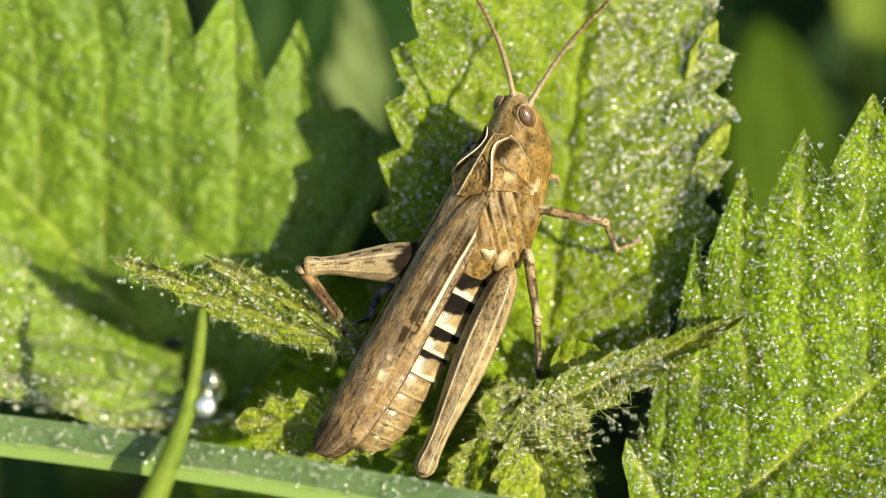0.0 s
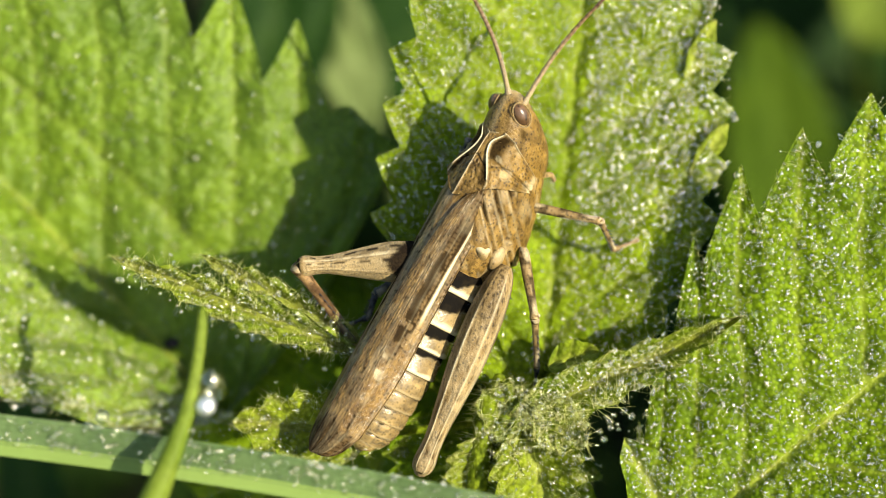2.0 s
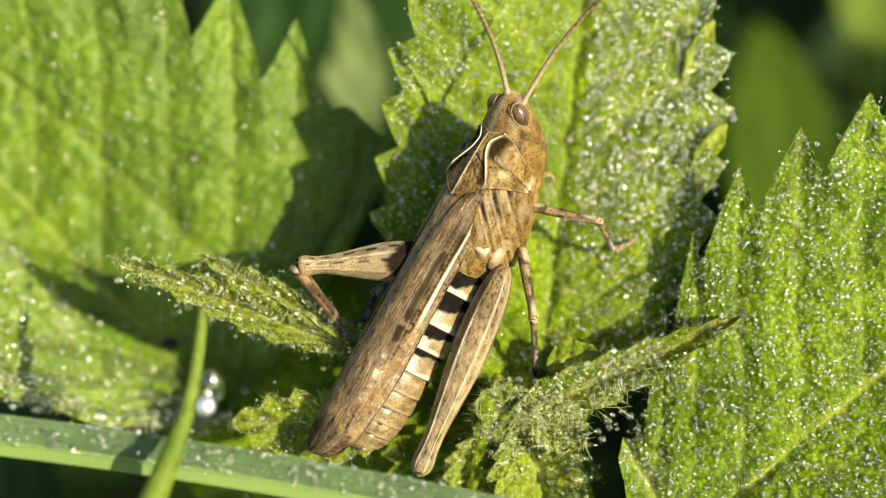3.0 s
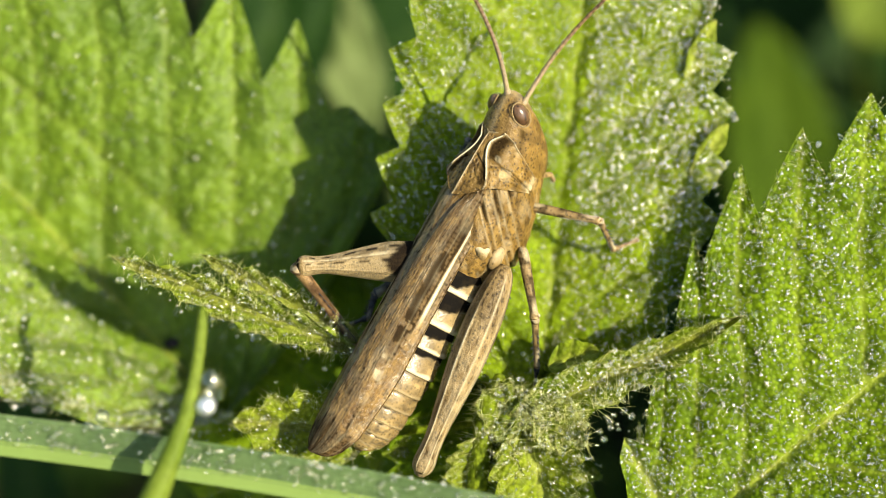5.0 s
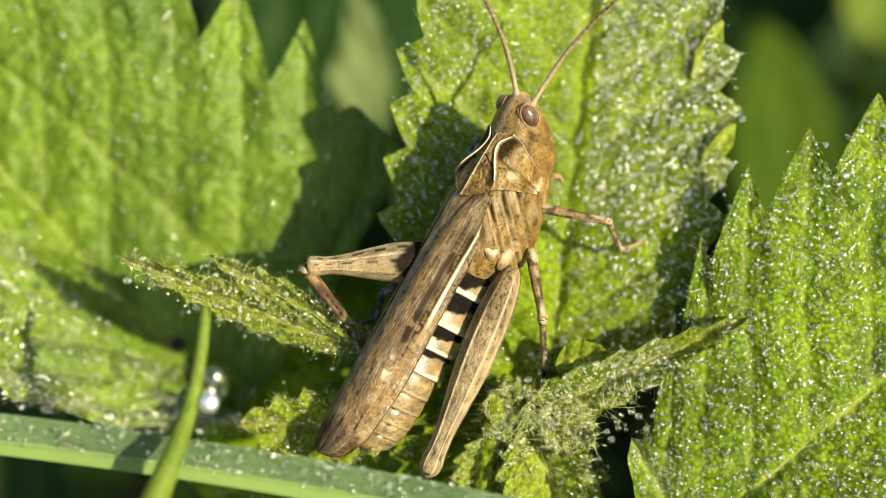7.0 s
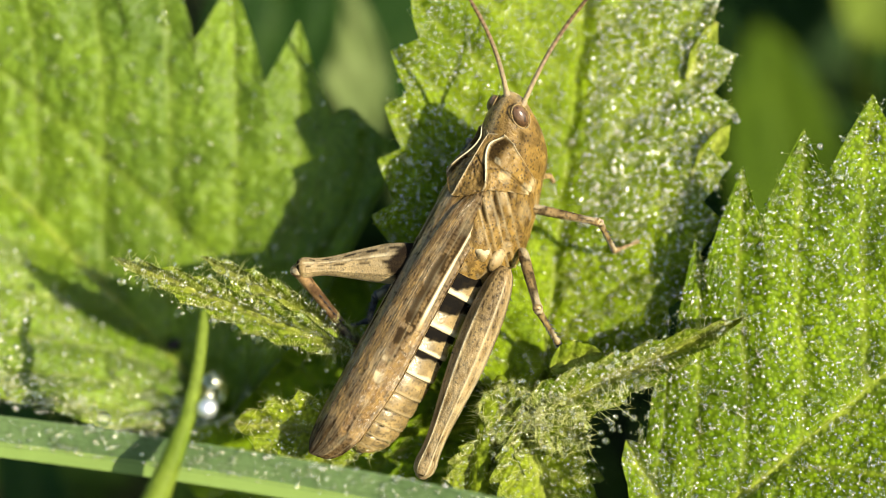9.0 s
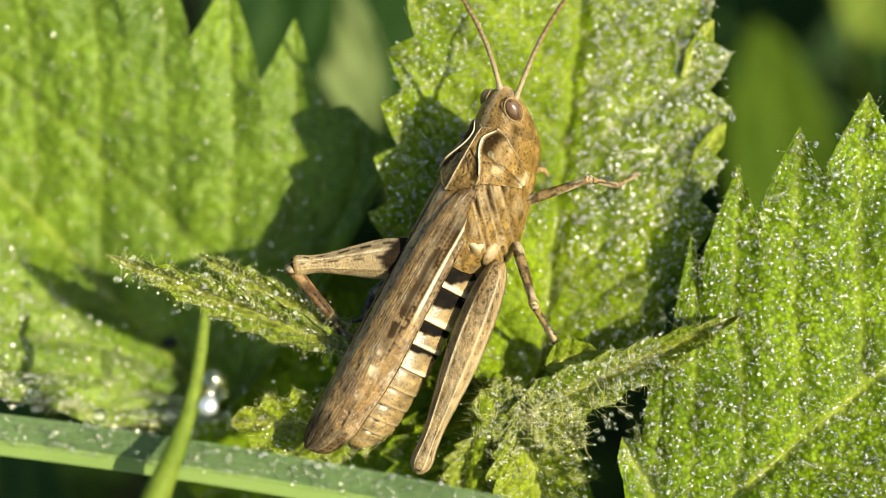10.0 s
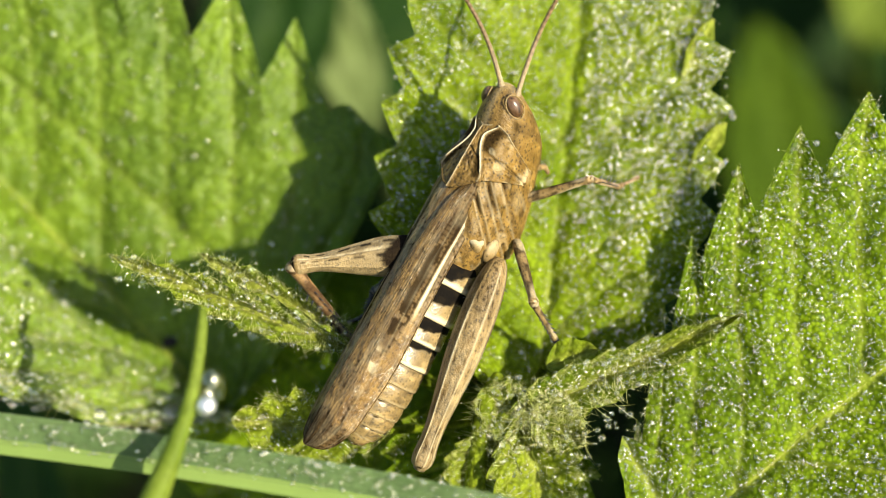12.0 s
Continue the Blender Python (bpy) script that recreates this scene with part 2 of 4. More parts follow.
def drops_mesh(name, centres, radii, normals, level, material=None):
    v, f = BALLS[level]
    n = len(centres)
    verts = centres[:, None] + v[None] * radii[:, None, None]
    # a drop sits a little flat on its leaf
    lift = np.einsum("ijk,ik->ij", v[None] * np.ones((n, 1, 1)), normals)
    verts -= normals[:, None] * (lift * radii[:, None] * 0.18)[..., None]
    faces = (f[None] + (np.arange(n) * len(v))[:, None, None]).reshape(-1, 3)
    return mesh_of(name, verts.reshape(-1, 3), faces, material or DEW)


def hairs_mesh(name, roots, tips, radius, material=None):
    """Fine straight hairs, three-sided cones with a slight bend."""
    n = len(roots)
    d = tips - roots
    d /= np.linalg.norm(d, axis=1, keepdims=True)
    x = np.cross(d, (0.31, 0.52, 0.79))
    x /= np.linalg.norm(x, axis=1, keepdims=True)
    y = np.cross(d, x)
    mid = (roots + tips) / 2 + x * np.linalg.norm(tips - roots, axis=1)[:, None] * 0.07
    rows = []
    for centre, size in ((roots, 1.0), (mid, 0.6)):
        for k in range(3):
            rows.append(centre + (x * math.cos(2.094 * k) + y * math.sin(2.094 * k)) * radius * size)
    rows.append(tips)
    verts = np.stack(rows, 1).reshape(-1, 3)
    one = [(0, 1, 4, 3), (1, 2, 5, 4), (2, 0, 3, 5)]
    one3 = [(3, 4, 6), (4, 5, 6), (5, 3, 6)]
    base = (np.arange(n) * 7)[:, None, None]
    faces = (np.array(one)[None] + base).reshape(-1, 4).tolist() + (np.array(one3)[None] + base).reshape(-1, 3).tolist()
    return mesh_of(name, verts, faces, material or HAIR)


# ---- ground ----
def build_ground():
    n = 120
    x, y = np.meshgrid(np.linspace(-1, 1, n), np.linspace(-1, 1, n), indexing="ij")
    x, y = np.sign(x) * (0.5 * np.abs(x) + 60 * np.abs(x) ** 7), np.sign(y) * (0.5 * np.abs(y) + 60 * np.abs(y) ** 7)
    near = np.exp(-(x**2 + y**2) / 0.5)
    z = (wool(x * 40, y * 40, 3) - 0.5) * 0.012 * near + (wool(x * 9, y * 9, 4) - 0.5) * 0.02 * near - 0.008
    me = mesh_of("ground", np.stack([x, y, z], -1).reshape(-1, 3), quads(n, n), SOIL)
    tagged(new("ground", me), "dark soil under meadow plants", "ground", kind="structure")


def build_turf():
    rng = np.random.default_rng(5)
    n, seg = 15000, 6
    # 1900 tall blades, added out of view to keep sun off the undergrowth.
    shade_blades = np.arange(n) < 1900
    root = np.stack([rng.uniform(-0.30, 0.34, n), rng.uniform(-0.12, 0.42, n), np.full(n, -0.012)], -1)
    ang = rng.uniform(0, 2 * np.pi, n)
    lean = np.stack([np.cos(ang), np.sin(ang), np.zeros(n)], -1)
    side = np.stack([-np.sin(ang), np.cos(ang), np.zeros(n)], -1)
    high, width, bend = rng.uniform(0.03, 0.075, n), rng.uniform(0.0008, 0.0024, n), rng.uniform(0.005, 0.045, n)
    far = np.arange(n) > 8200
    reach, turn = 0.25 + 0.9 * rng.uniform(0, 1, n) ** 1.3, rng.uniform(0, 2 * np.pi, n)
    root[far, 0], root[far, 1] = (reach * np.cos(turn))[far], (0.08 + reach * np.sin(turn))[far]
    width[far] *= 2.0
    root[shade_blades, 0], root[shade_blades, 1] = rng.uniform(0.052, 0.24, 1900), rng.uniform(-0.2, 0.16, 1900)
    high[shade_blades], bend[shade_blades], width[shade_blades] = rng.uniform(0.10, 0.17, 1900), rng.uniform(0.002, 0.014, 1900), rng.uniform(0.0015, 0.003, 1900)
    u = np.linspace(0, 1, seg)
    mid = root[:, None] + lean[:, None] * (bend[:, None] * u[None] ** 2)[..., None]
    mid[..., 2] += high[:, None] * (u - 0.25 * u**2)[None]
    wide = width[:, None] * (1 - u[None] ** 2 * 0.97)
    v = np.stack([mid - side[:, None] * wide[..., None], mid + side[:, None] * wide[..., None]], 2).reshape(-1, 3)
    f = quads(seg, 2)
    faces = (f[None] + (np.arange(n) * seg * 2)[:, None, None]).reshape(-1, 4)
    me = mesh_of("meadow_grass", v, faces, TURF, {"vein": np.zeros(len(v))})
    tagged(new("meadow_grass", me), "dense meadow grass coloured dark for shade, with unseen tall blades added", "grass", kind="stuff")


# ---- leaves ----
LEAVES = {}


def leaf_blade(name, base, heading, length, half, teeth, bend, plant, label, material=None, res=(220, 100), quilt=7.0, slant=0.35, lean=0.5, curve=0.0,
               taper=(0.35, 0.75), seed=1, thick=4.0, groove=0.0, lumps=1.0, rib_size=5.0, calm=0.0, pallor=0.7, rib_pale=0.45, neck=None):
    """One toothed leaf. base: stage point; heading: degrees from the right, anticlockwise; half: widths on its left and right side;
    teeth: (count, depth, shift); bend: function of (s, t) that gives the rise out of the stage's plane."""
    nu, nv = res
    s = np.linspace(0, 1, nu)[:, None] * np.ones((1, nv))
    t = np.sin(np.linspace(-1, 1, nv) * np.pi / 2)[None] * np.ones((nu, 1))
    h = radians(heading)
    S, P = np.array((math.cos(h), -math.sin(h))), np.array((-math.sin(h), -math.cos(h)))
    width = np.where(t > 0, half[0], half[1])
    swell = (np.where(t > 0, np.interp(s, *neck), 1.0) if neck else 1.0) * np.minimum(1, s / taper[0] + 1e-6) ** 0.55 * np.clip(1 - np.clip((s - taper[1]) / (1 - taper[1]), 0, 1) ** 1.7, 0, 1) ** 0.8
    count, depth, shift = teeth[:3]
    depth = np.where(t > 0, teeth[-1], depth) if len(teeth) > 3 else depth
    side = np.where(t > 0, 0.0, 0.37)
    phase = count * (s - slant * np.abs(t) * (1 - 0.4 * s)) + shift + side
    fr = phase - np.floor(phase)
    size = 0.86 + 0.28 * lattice(np.floor(phase).astype(np.int64), (t > 0).astype(np.int64), seed)
    tooth = np.where(fr < 0.55, fr / 0.55, (1 - fr) / 0.45)
    tooth = np.where(fr < 0.55, tooth ** 0.75, tooth ** 1.1)
    ramp = ease(np.abs(t), 0.62, 1.0) * np.minimum(1, s * 8) * (ease(s, calm, calm + 0.08) if calm else 1.0) * np.clip((1 - s) * 7, 0, 1)
    out = np.sign(t) * (tooth - 0.5) * depth * size * ramp
    fwd = (tooth - 0.3) * depth * size * lean * ramp
    across = t * width * swell + out + curve * length * s * s
    along = s * length + fwd
    a = base[0] + S[0] * along + P[0] * across
    b = base[1] + S[1] * along + P[1] * across
    gap = np.abs(fr - 0.55)
    gap = np.minimum(gap, 1 - gap)
    rib = np.exp(-(gap / 0.055) ** 2) * ease(np.abs(t), 0.0, 0.03)
    mid = np.exp(-(np.abs(t) * np.maximum(width * swell, 1) / 9) ** 2)
    phase2 = count * 2.2 * (np.abs(t) * 1.3 + s * 0.35) + shift * 2
    gap2 = np.abs(phase2 - np.floor(phase2) - 0.5)
    rib2 = np.exp(-((0.5 - gap2) / 0.07) ** 2) * 0.6
    if groove:
        mid = np.maximum(mid, np.exp(-((t + groove) * width / 9) ** 2) * 0.8)
    grain = wool(a / 26, b / 26, seed) - 0.5
    fine = wool(a / 12, b / 12, seed + 9) - 0.5
    lump = wool(a / 58 + 3, b / 58, seed + 4) - 0.5
    quilt = quilt * np.where(t > 0, lumps, 1.0)
    puff = np.sqrt(np.clip(gap * 2, 0, 1)) * quilt * 2.6 - 11 * mid - rib2 * quilt * 0.5 + grain * quilt * 1.7 + lump * quilt * 2.4 + fine * quilt * 0.95
    w = base[2] + bend(s, t) + puff
    top = np.stack([a, b, w], -1)
    low = top.copy()
    low[..., 2] -= thick
    pts = spots(np.concatenate([top.reshape(-1, 3), low.reshape(-1, 3)]))
    f = quads(nu, nv)
    n = nu * nv
    rim = np.concatenate([np.arange(nv), np.arange(1, nu) * nv + nv - 1, (nu - 1) * nv + np.arange(nv - 2, -1, -1), np.arange(nu - 2, 0, -1) * nv])
    nxt = np.roll(rim, -1)
    faces = np.concatenate([f[:, ::-1], f + n, np.stack([rim, nxt, nxt + n, rim + n], -1)])
    vein = np.clip(rib_pale * rib + pallor * mid + 0.22 * rib2, 0, 1)
    me = mesh_of("leaf_blade", local(pts, plant.matrix_world), faces, material or LEAF, {"vein": np.tile(vein.ravel(), 2)})
    ob = part("leaf", me, plant, label)
    nor = np.cross(np.gradient(pts[:n].reshape(nu, nv, 3), axis=0), np.gradient(pts[:n].reshape(nu, nv, 3), axis=1))
    nor /= np.linalg.norm(nor, axis=2, keepdims=True) + 1e-12
    nor *= np.sign(np.einsum("ijk,k->ij", nor, np.array(W)))[..., None]
    if rib_size:
        c = nv // 2
        root = spots([(900, 735, -125)])[0]
        line = [pts[i * nv + c] - np.array(W) * (rib_size * 0.35 * K) for i in range(0, nu - 4, 4)]
        wide = [rib_size * (1 - 0.75 * i / len(line)) * K for i in range(len(line))]
        part("midrib", tube("midrib", [tuple(q) for q in local(line, plant.matrix_world)], wide, LEAF_YOUNG, 8, {"vein": np.full(8 * len(line), 0.7)}), ob, "pale green midrib")
        stalk = [root, root * 0.5 + line[0] * 0.5 - np.array((0, 0, 12 * K)), line[0]]
        part("leaf_stalk", tube("leaf_stalk", [tuple(q) for q in local(stalk, plant.matrix_world)], [rib_size * 1.5 * K] * 3, LEAF_YOUNG, 8), ob, "pale green leaf stalk")
    LEAVES[name] = (pts[:n].reshape(nu, nv, 3), nor, ob, s, t, top)
    return ob


def rest(name, a, b):
    """The height of a leaf's face at a stage point."""
    top = LEAVES[name][5].reshape(-1, 3)
    return float(top[np.argmin((top[:, 0] - a) ** 2 + (top[:, 1] - b) ** 2), 2])


def pick(name, count, rng, where=None):
    """Random places on a leaf: points, normals and grid rows."""
    pts, nor, ob, s, t, top = LEAVES[name]
    e1, e2 = np.gradient(pts, axis=0), np.gradient(pts, axis=1)
    area = np.linalg.norm(np.cross(e1, e2), axis=2)
    if where is not None:
        area = area * where(s, t, top[..., 0], top[..., 1])
    chance = (area / area.sum()).ravel()
    at = rng.choice(len(chance), count, p=chance)
    jig = rng.uniform(-0.5, 0.5, (2, count, 1))
    q = pts.reshape(-1, 3)[at] + e1.reshape(-1, 3)[at] * jig[0] + e2.reshape(-1, 3)[at] * jig[1]
    return q, nor.reshape(-1, 3)[at], at


def bedew(name, tiny, small, large, seed, where=None, bright=0):
    rng = np.random.default_rng(seed)
    for count, lo, hi, level in ((tiny, 1.1, 2.0, 1), (small, 1.8, 3.8, 2), (large, 3.8, 7.5, 3), (bright, 1.1, 3.6, 2)):
        if not count:
            continue
        q, nrm, at = pick(name, count, rng, where)
        r = (lo + (hi - lo) * rng.uniform(0, 1, count) ** 2) * K
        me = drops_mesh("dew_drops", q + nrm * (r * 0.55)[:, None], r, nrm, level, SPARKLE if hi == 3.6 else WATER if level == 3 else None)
        tagged(new("dew_drops", me), ("fine misty dew", "round clear dew drops", "large round clear dew drops")[level - 1] + " beading on a hairy green leaf",
               "dew", kind="stuff")


def furry(name, count, length, seed, where=None, lie=0.6, beads=0, fat=0.22):
    rng = np.random.default_rng(seed)
    q, nrm, at = pick(name, count, rng, where)
    d = nrm + rng.normal(0, lie, (count, 3))
    d /= np.linalg.norm(d, axis=1, keepdims=True)
    tip = q + d * (length * rng.uniform(0.5, 1.3, count) * K)[:, None]
    ob = LEAVES[name][2]
    m = ob.parent.matrix_world
    me = hairs_mesh("leaf_hairs", local(q - nrm * K, m), local(tip, m), fat * K)
    if beads:
        at = rng.choice(count, beads, replace=False)
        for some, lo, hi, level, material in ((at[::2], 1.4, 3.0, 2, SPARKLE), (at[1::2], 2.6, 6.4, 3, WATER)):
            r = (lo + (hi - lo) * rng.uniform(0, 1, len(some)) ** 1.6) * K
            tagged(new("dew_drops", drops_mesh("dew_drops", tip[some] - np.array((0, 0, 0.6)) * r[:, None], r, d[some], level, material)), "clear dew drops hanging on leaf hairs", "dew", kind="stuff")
    tagged(part("leaf_hairs", me, ob, "fine pale leaf hairs"), kind="stuff")


def build_plant():
    plant = base_empty("nettle_plant", Matrix.Translation(Vector((spot(900, 760, -120).x, spot(900, 760, -120).y, 0))))
    tagged(plant, "bright green hairy nettle with toothed leaves covered in dew", "plant")
    foot = plant.matrix_world.translation
    crown = spot(890, 760, -110)
    pts = [foot + Vector((0, 0, -0.006)), foot.lerp(crown, 0.35) + Vector((0.002, 0.001, 0)), foot.lerp(crown, 0.7) + Vector((-0.001, 0.002, 0)), crown]
    part("stem", tube("stem", [q - foot for q in pts], [0.0013, 0.0012, 0.0011, 0.0009], LEAF_YOUNG, 12), plant, "ribbed pale green stem")

    # broad leaf behind, its lower half turned up towards the lens
    leaf_blade("broad", (400, 735, -250), 133.5, 1300, (295, 540), (7.9, 120, 0.21, 35),
               lambda s, t: -65 * np.exp(-(t / np.where(t < 0, 0.4, 0.25)) ** 2) + np.where(t < 0, -15 * t, 215 * np.abs(t) ** 1.2 * np.interp(s, [0, 0.06, 0.172, 0.3], [0.3, 0.5, 0.75, 1])) + 20 * s, plant,
               "broad green toothed leaf, half in shade", LEAF_SHEEN, (320, 180), 6, 0.45, 0.9, 0.0, (0.1, 0.12), 3, groove=0.32, lumps=1.9, calm=0.17, pallor=0.3, rib_size=3.0, rib_pale=0.2,
               neck=([0, 0.06, 0.172, 0.234, 0.3, 1], [0.42, 0.5, 0.74, 0.95, 1.06, 1.06]))
    # leaf under the insect, folded along its midrib
    leaf_blade("perch", (950, 730, -56), 83.5, 980, (315, 265), (9.0, 40, 0.1),
               lambda s, t: np.where(t > 0, 60 * t + 40 * t * ease(s, 0.35, 0.75), 42 * np.abs(t)) - 28 * np.sin(np.pi * s) - 60 * s**1.5, plant,
               "folded green leaf, silvery with dew and hairs", LEAF_LIME, (260, 130), 5, 0.3, 0.4, 0.0, (0.3, 0.6), 5, pallor=0.25, rib_size=2.0)
    # leaf beside it, turned to the sun
    leaf_blade("sunny", (1150, 1010, 46), 40, 1400, (398, 330), (9.3, 95, 0.26),
               lambda s, t: np.where(t > 0, -18 * t, 175 * np.abs(t) ** 1.3) + 20 * s - 22 * ease(t, 0.2, 1.0) * (1 - ease(s, 0.2, 0.5)), plant,
               "sunlit green toothed leaf beaded with dew", None, (300, 150), 4.6, 0.27, 1.0, 0.0, (0.32, 0.38), 7, rib_size=2.5)
    # young narrow leaves
    leaf_blade("curl_west", (640, 628, 30), 158.5, 478, (36, 34), (7, 9, 0.2),
               lambda s, t: 24 * np.abs(t) + 20 * s, plant, "narrow folded young leaf fringed with hairs and dew", LEAF_DOWNY,
               (130, 40), 4, 0.3, 0.6, 0.0, (0.35, 0.35), 11)
    leaf_blade("curl_side", (640, 606, 10), 151.5, 325, (30, 30), (6, 9, 0.2),
               lambda s, t: 18 * np.abs(t) + 20 * s, plant, "small folded young leaf fringed with hairs and dew", LEAF_DOWNY,
               (100, 36), 4, 0.3, 0.6, 0.0, (0.35, 0.35), 12)
    leaf_blade("curl_east", (900, 745, 40), 22.5, 455, (46, 50), (6, 9, 0.2),
               lambda s, t: 34 * np.abs(t) + 35 * s, plant, "narrow curled young leaf fringed with hairs and dew", LEAF_DOWNY,
               (130, 40), 4, 0.3, 0.5, 0.03, (0.2, 0.12), 13)
    leaf_blade("bud_a", (880, 760, 34), 250, 175, (70, 60), (5, 16, 0.2),
               lambda s, t: 40 * np.abs(t) - 20 * s, plant, "small young leaf with downy surface", LEAF_YOUNG, (70, 40), 5, 0.3, 0.5, 0.0, (0.35, 0.5), 17)
    leaf_blade("bud_b", (925, 745, 42), 286, 200, (80, 80), (5, 18, 0.5),
               lambda s, t: 45 * np.abs(t), plant, "small young leaf with downy surface", LEAF_YOUNG, (70, 40), 5, 0.3, 0.5, 0.0, (0.35, 0.5), 19)
    leaf_blade("bud_e", (945, 725, 52), 326, 110, (42, 46), (5, 14, 0.5),
               lambda s, t: 35 * np.abs(t), plant, "small young leaf with downy surface", LEAF_YOUNG, (70, 40), 5, 0.3, 0.5, 0.0, (0.3, 0.5), 21)
    leaf_blade("bud_c", (690, 765, 25), 176, 280, (70, 60), (5, 18, 0.4),
               lambda s, t: 30 * np.abs(t) + 10 * s, plant, "small young leaf with downy surface", LEAF_YOUNG, (70, 40), 5, 0.3, 0.5, 0.0, (0.35, 0.5), 23)
    leaf_blade("bud_d", (968, 652, 50), 18, 98, (36, 30), (3, 4, 0.4),
               lambda s, t: 5 * np.abs(t), plant, "small glossy yellow-green young leaf", LEAF_YOUNG, (60, 30), 3, 0.3, 0.5, 0.0, (0.35, 0.5), 29)
    leaf_blade("bud_f", (945, 728, 60), 172, 105, (60, 46), (4, 10, 0.4),
               lambda s, t: 20 * np.abs(t) - 10 * s, plant, "small young leaf with downy surface", LEAF_YOUNG, (60, 40), 5, 0.3, 0.5, 0.0, (0.35, 0.5), 25)
    leaf_blade("tooth", (1182, 915, 50), 119, 160, (46, 52), (2, 5, 0.3),
               lambda s, t: 8 * np.abs(t), plant, "pointed green leaf tooth beaded with dew", None, (60, 30), 3, 0.3, 0.4, 0.0, (0.3, 0.3), 27, rib_size=0)
    for k, (a, b, turn, long) in enumerate(((1212, 140, 63, 118), (1222, 312, 55, 115))):
        leaf_blade("fold", (a, b, rest("perch", a, b) + 9), turn, long, (24, 26), (2, 3, 0.2), lambda s, t: 8 * t + 10 * s, plant, "smooth folded leaf tooth, bright green", LEAF_YOUNG,
                   (40, 20), 1.0, 0.3, 0.3, 0.0, (0.75, 0.3), 41 + k, rib_size=0)
    leaf_blade("under", (905, 660, -110), 258, 430, (190, 180), (6, 30, 0.2),
               lambda s, t: 40 * np.abs(t) + 50 * s, plant, "green toothed leaf below the others", None, (110, 70), 7, 0.3, 0.5, 0.0, (0.35, 0.6), 31)
    leaf_blade("shaded", (890, 650, -290), 166, 430, (150, 140), (6, 34, 0.2),
               lambda s, t: 15 * np.abs(t) - 50 * s, plant, "deep green toothed leaf in shade behind the insect", None, (120, 70), 7, 0.3, 0.5, 0.0, (0.3, 0.5), 43)
    leaf_blade("cradle", (930, 690, -290), 193, 640, (170, 170), (7, 30, 0.2),
               lambda s, t: 20 * np.abs(t) - 40 * s, plant, "green toothed leaf in the shade of the insect", None, (140, 70), 7, 0.3, 0.5, 0.0, (0.35, 0.6), 37)
    bedew("broad", 2000, 900, 240, 1, None, 900)
    bedew("broad", 5000, 1500, 40, 2, lambda s, t, a, b: (t > 0.25) * 1.0, 1500)
    rng = np.random.default_rng(52)
    for count, where in ((150, lambda s, t, a, b: (a > -60) * (b > -60) * (t < 0.25) * 1.0), (230, lambda s, t, a, b: (a > -60) * (t > 0.2) * 1.0)):
        q, nrm, at = pick("broad", count, rng, where)
        r = (2.0 + 4.2 * rng.uniform(0, 1, count) ** 3) * K
        tagged(new("dew_drops", drops_mesh("dew_drops", q + nrm * (r * 0.5)[:, None], r, nrm, 2, SPARKLE)), "bright round dew drops on a broad leaf", "dew", kind="stuff")
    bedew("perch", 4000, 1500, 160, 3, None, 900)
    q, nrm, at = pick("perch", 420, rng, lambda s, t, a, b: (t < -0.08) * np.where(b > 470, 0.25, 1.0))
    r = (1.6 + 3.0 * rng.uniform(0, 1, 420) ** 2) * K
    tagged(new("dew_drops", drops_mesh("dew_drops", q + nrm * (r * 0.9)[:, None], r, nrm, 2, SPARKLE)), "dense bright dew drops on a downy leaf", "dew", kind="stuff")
    bedew("perch", 2500, 1500, 220, 94, lambda s, t, a, b: (t > 0.05) * (b < 420) * 1.0)
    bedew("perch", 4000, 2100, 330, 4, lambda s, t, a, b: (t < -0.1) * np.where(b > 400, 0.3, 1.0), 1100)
    bedew("sunny", 2000, 1900, 420, 5, lambda s, t, a, b: (a < 1600) * (b < 900) * 1.0, 1350)
    bedew("curl_west", 420, 200, 26, 6, None, 50)
    bedew("curl_side", 260, 120, 14, 16, None, 24)
    bedew("curl_east", 260, 240, 40, 7, lambda s, t, a, b: 1.0 - 0.95 * ease(s, 0.6, 0.72), 190)
    for k, name in enumerate(("bud_a", "bud_b", "bud_c", "bud_f", "under", "cradle", "shaded", "bud_e", "tooth")):
        bedew(name, 260, 260, 14, 40 + k, None, 35)
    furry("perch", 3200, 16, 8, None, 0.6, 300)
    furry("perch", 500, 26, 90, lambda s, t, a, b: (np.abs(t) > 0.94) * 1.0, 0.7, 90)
    furry("sunny", 500, 20, 91, lambda s, t, a, b: (t > 0.95) * 1.0, 0.7, 120)
    furry("sunny", 1600, 12, 9, lambda s, t, a, b: (a < 1600) * (b < 900) * 1.0)
    furry("broad", 900, 14, 10)
    furry("broad", 800, 22, 92, lambda s, t, a, b: (t > 0.88) * (a > -60) * 1.0, 0.7, 420)
    for k, name in enumerate(("curl_west", "curl_side", "curl_east", "bud_a", "bud_b", "bud_c", "under", "bud_e", "bud_f")):
        furry(name, 260, 14, 60 + k, None, 0.8)
        furry(name, 420, 24, 80 + k, lambda s, t, a, b: (np.abs(t) > 0.86) * 1.0, 0.7, 60)

    # the young shoot below the insect, with hairs standing off it
    rng = np.random.default_rng(77)
    line = [(838, 905, 20), (844, 850, 46), (850, 795, 58), (857, 745, 60), (868, 700, 52), (884, 668, 20)]
    centre = spots(line)
    shoot = part("shoot", tube("shoot", [tuple(q) for q in local(centre, plant.matrix_world)], [20 * K, 19 * K, 18 * K, 17 * K, 15 * K, 10 * K], LEAF_YOUNG, 20), plant, "pale yellow-green hairy young shoot")
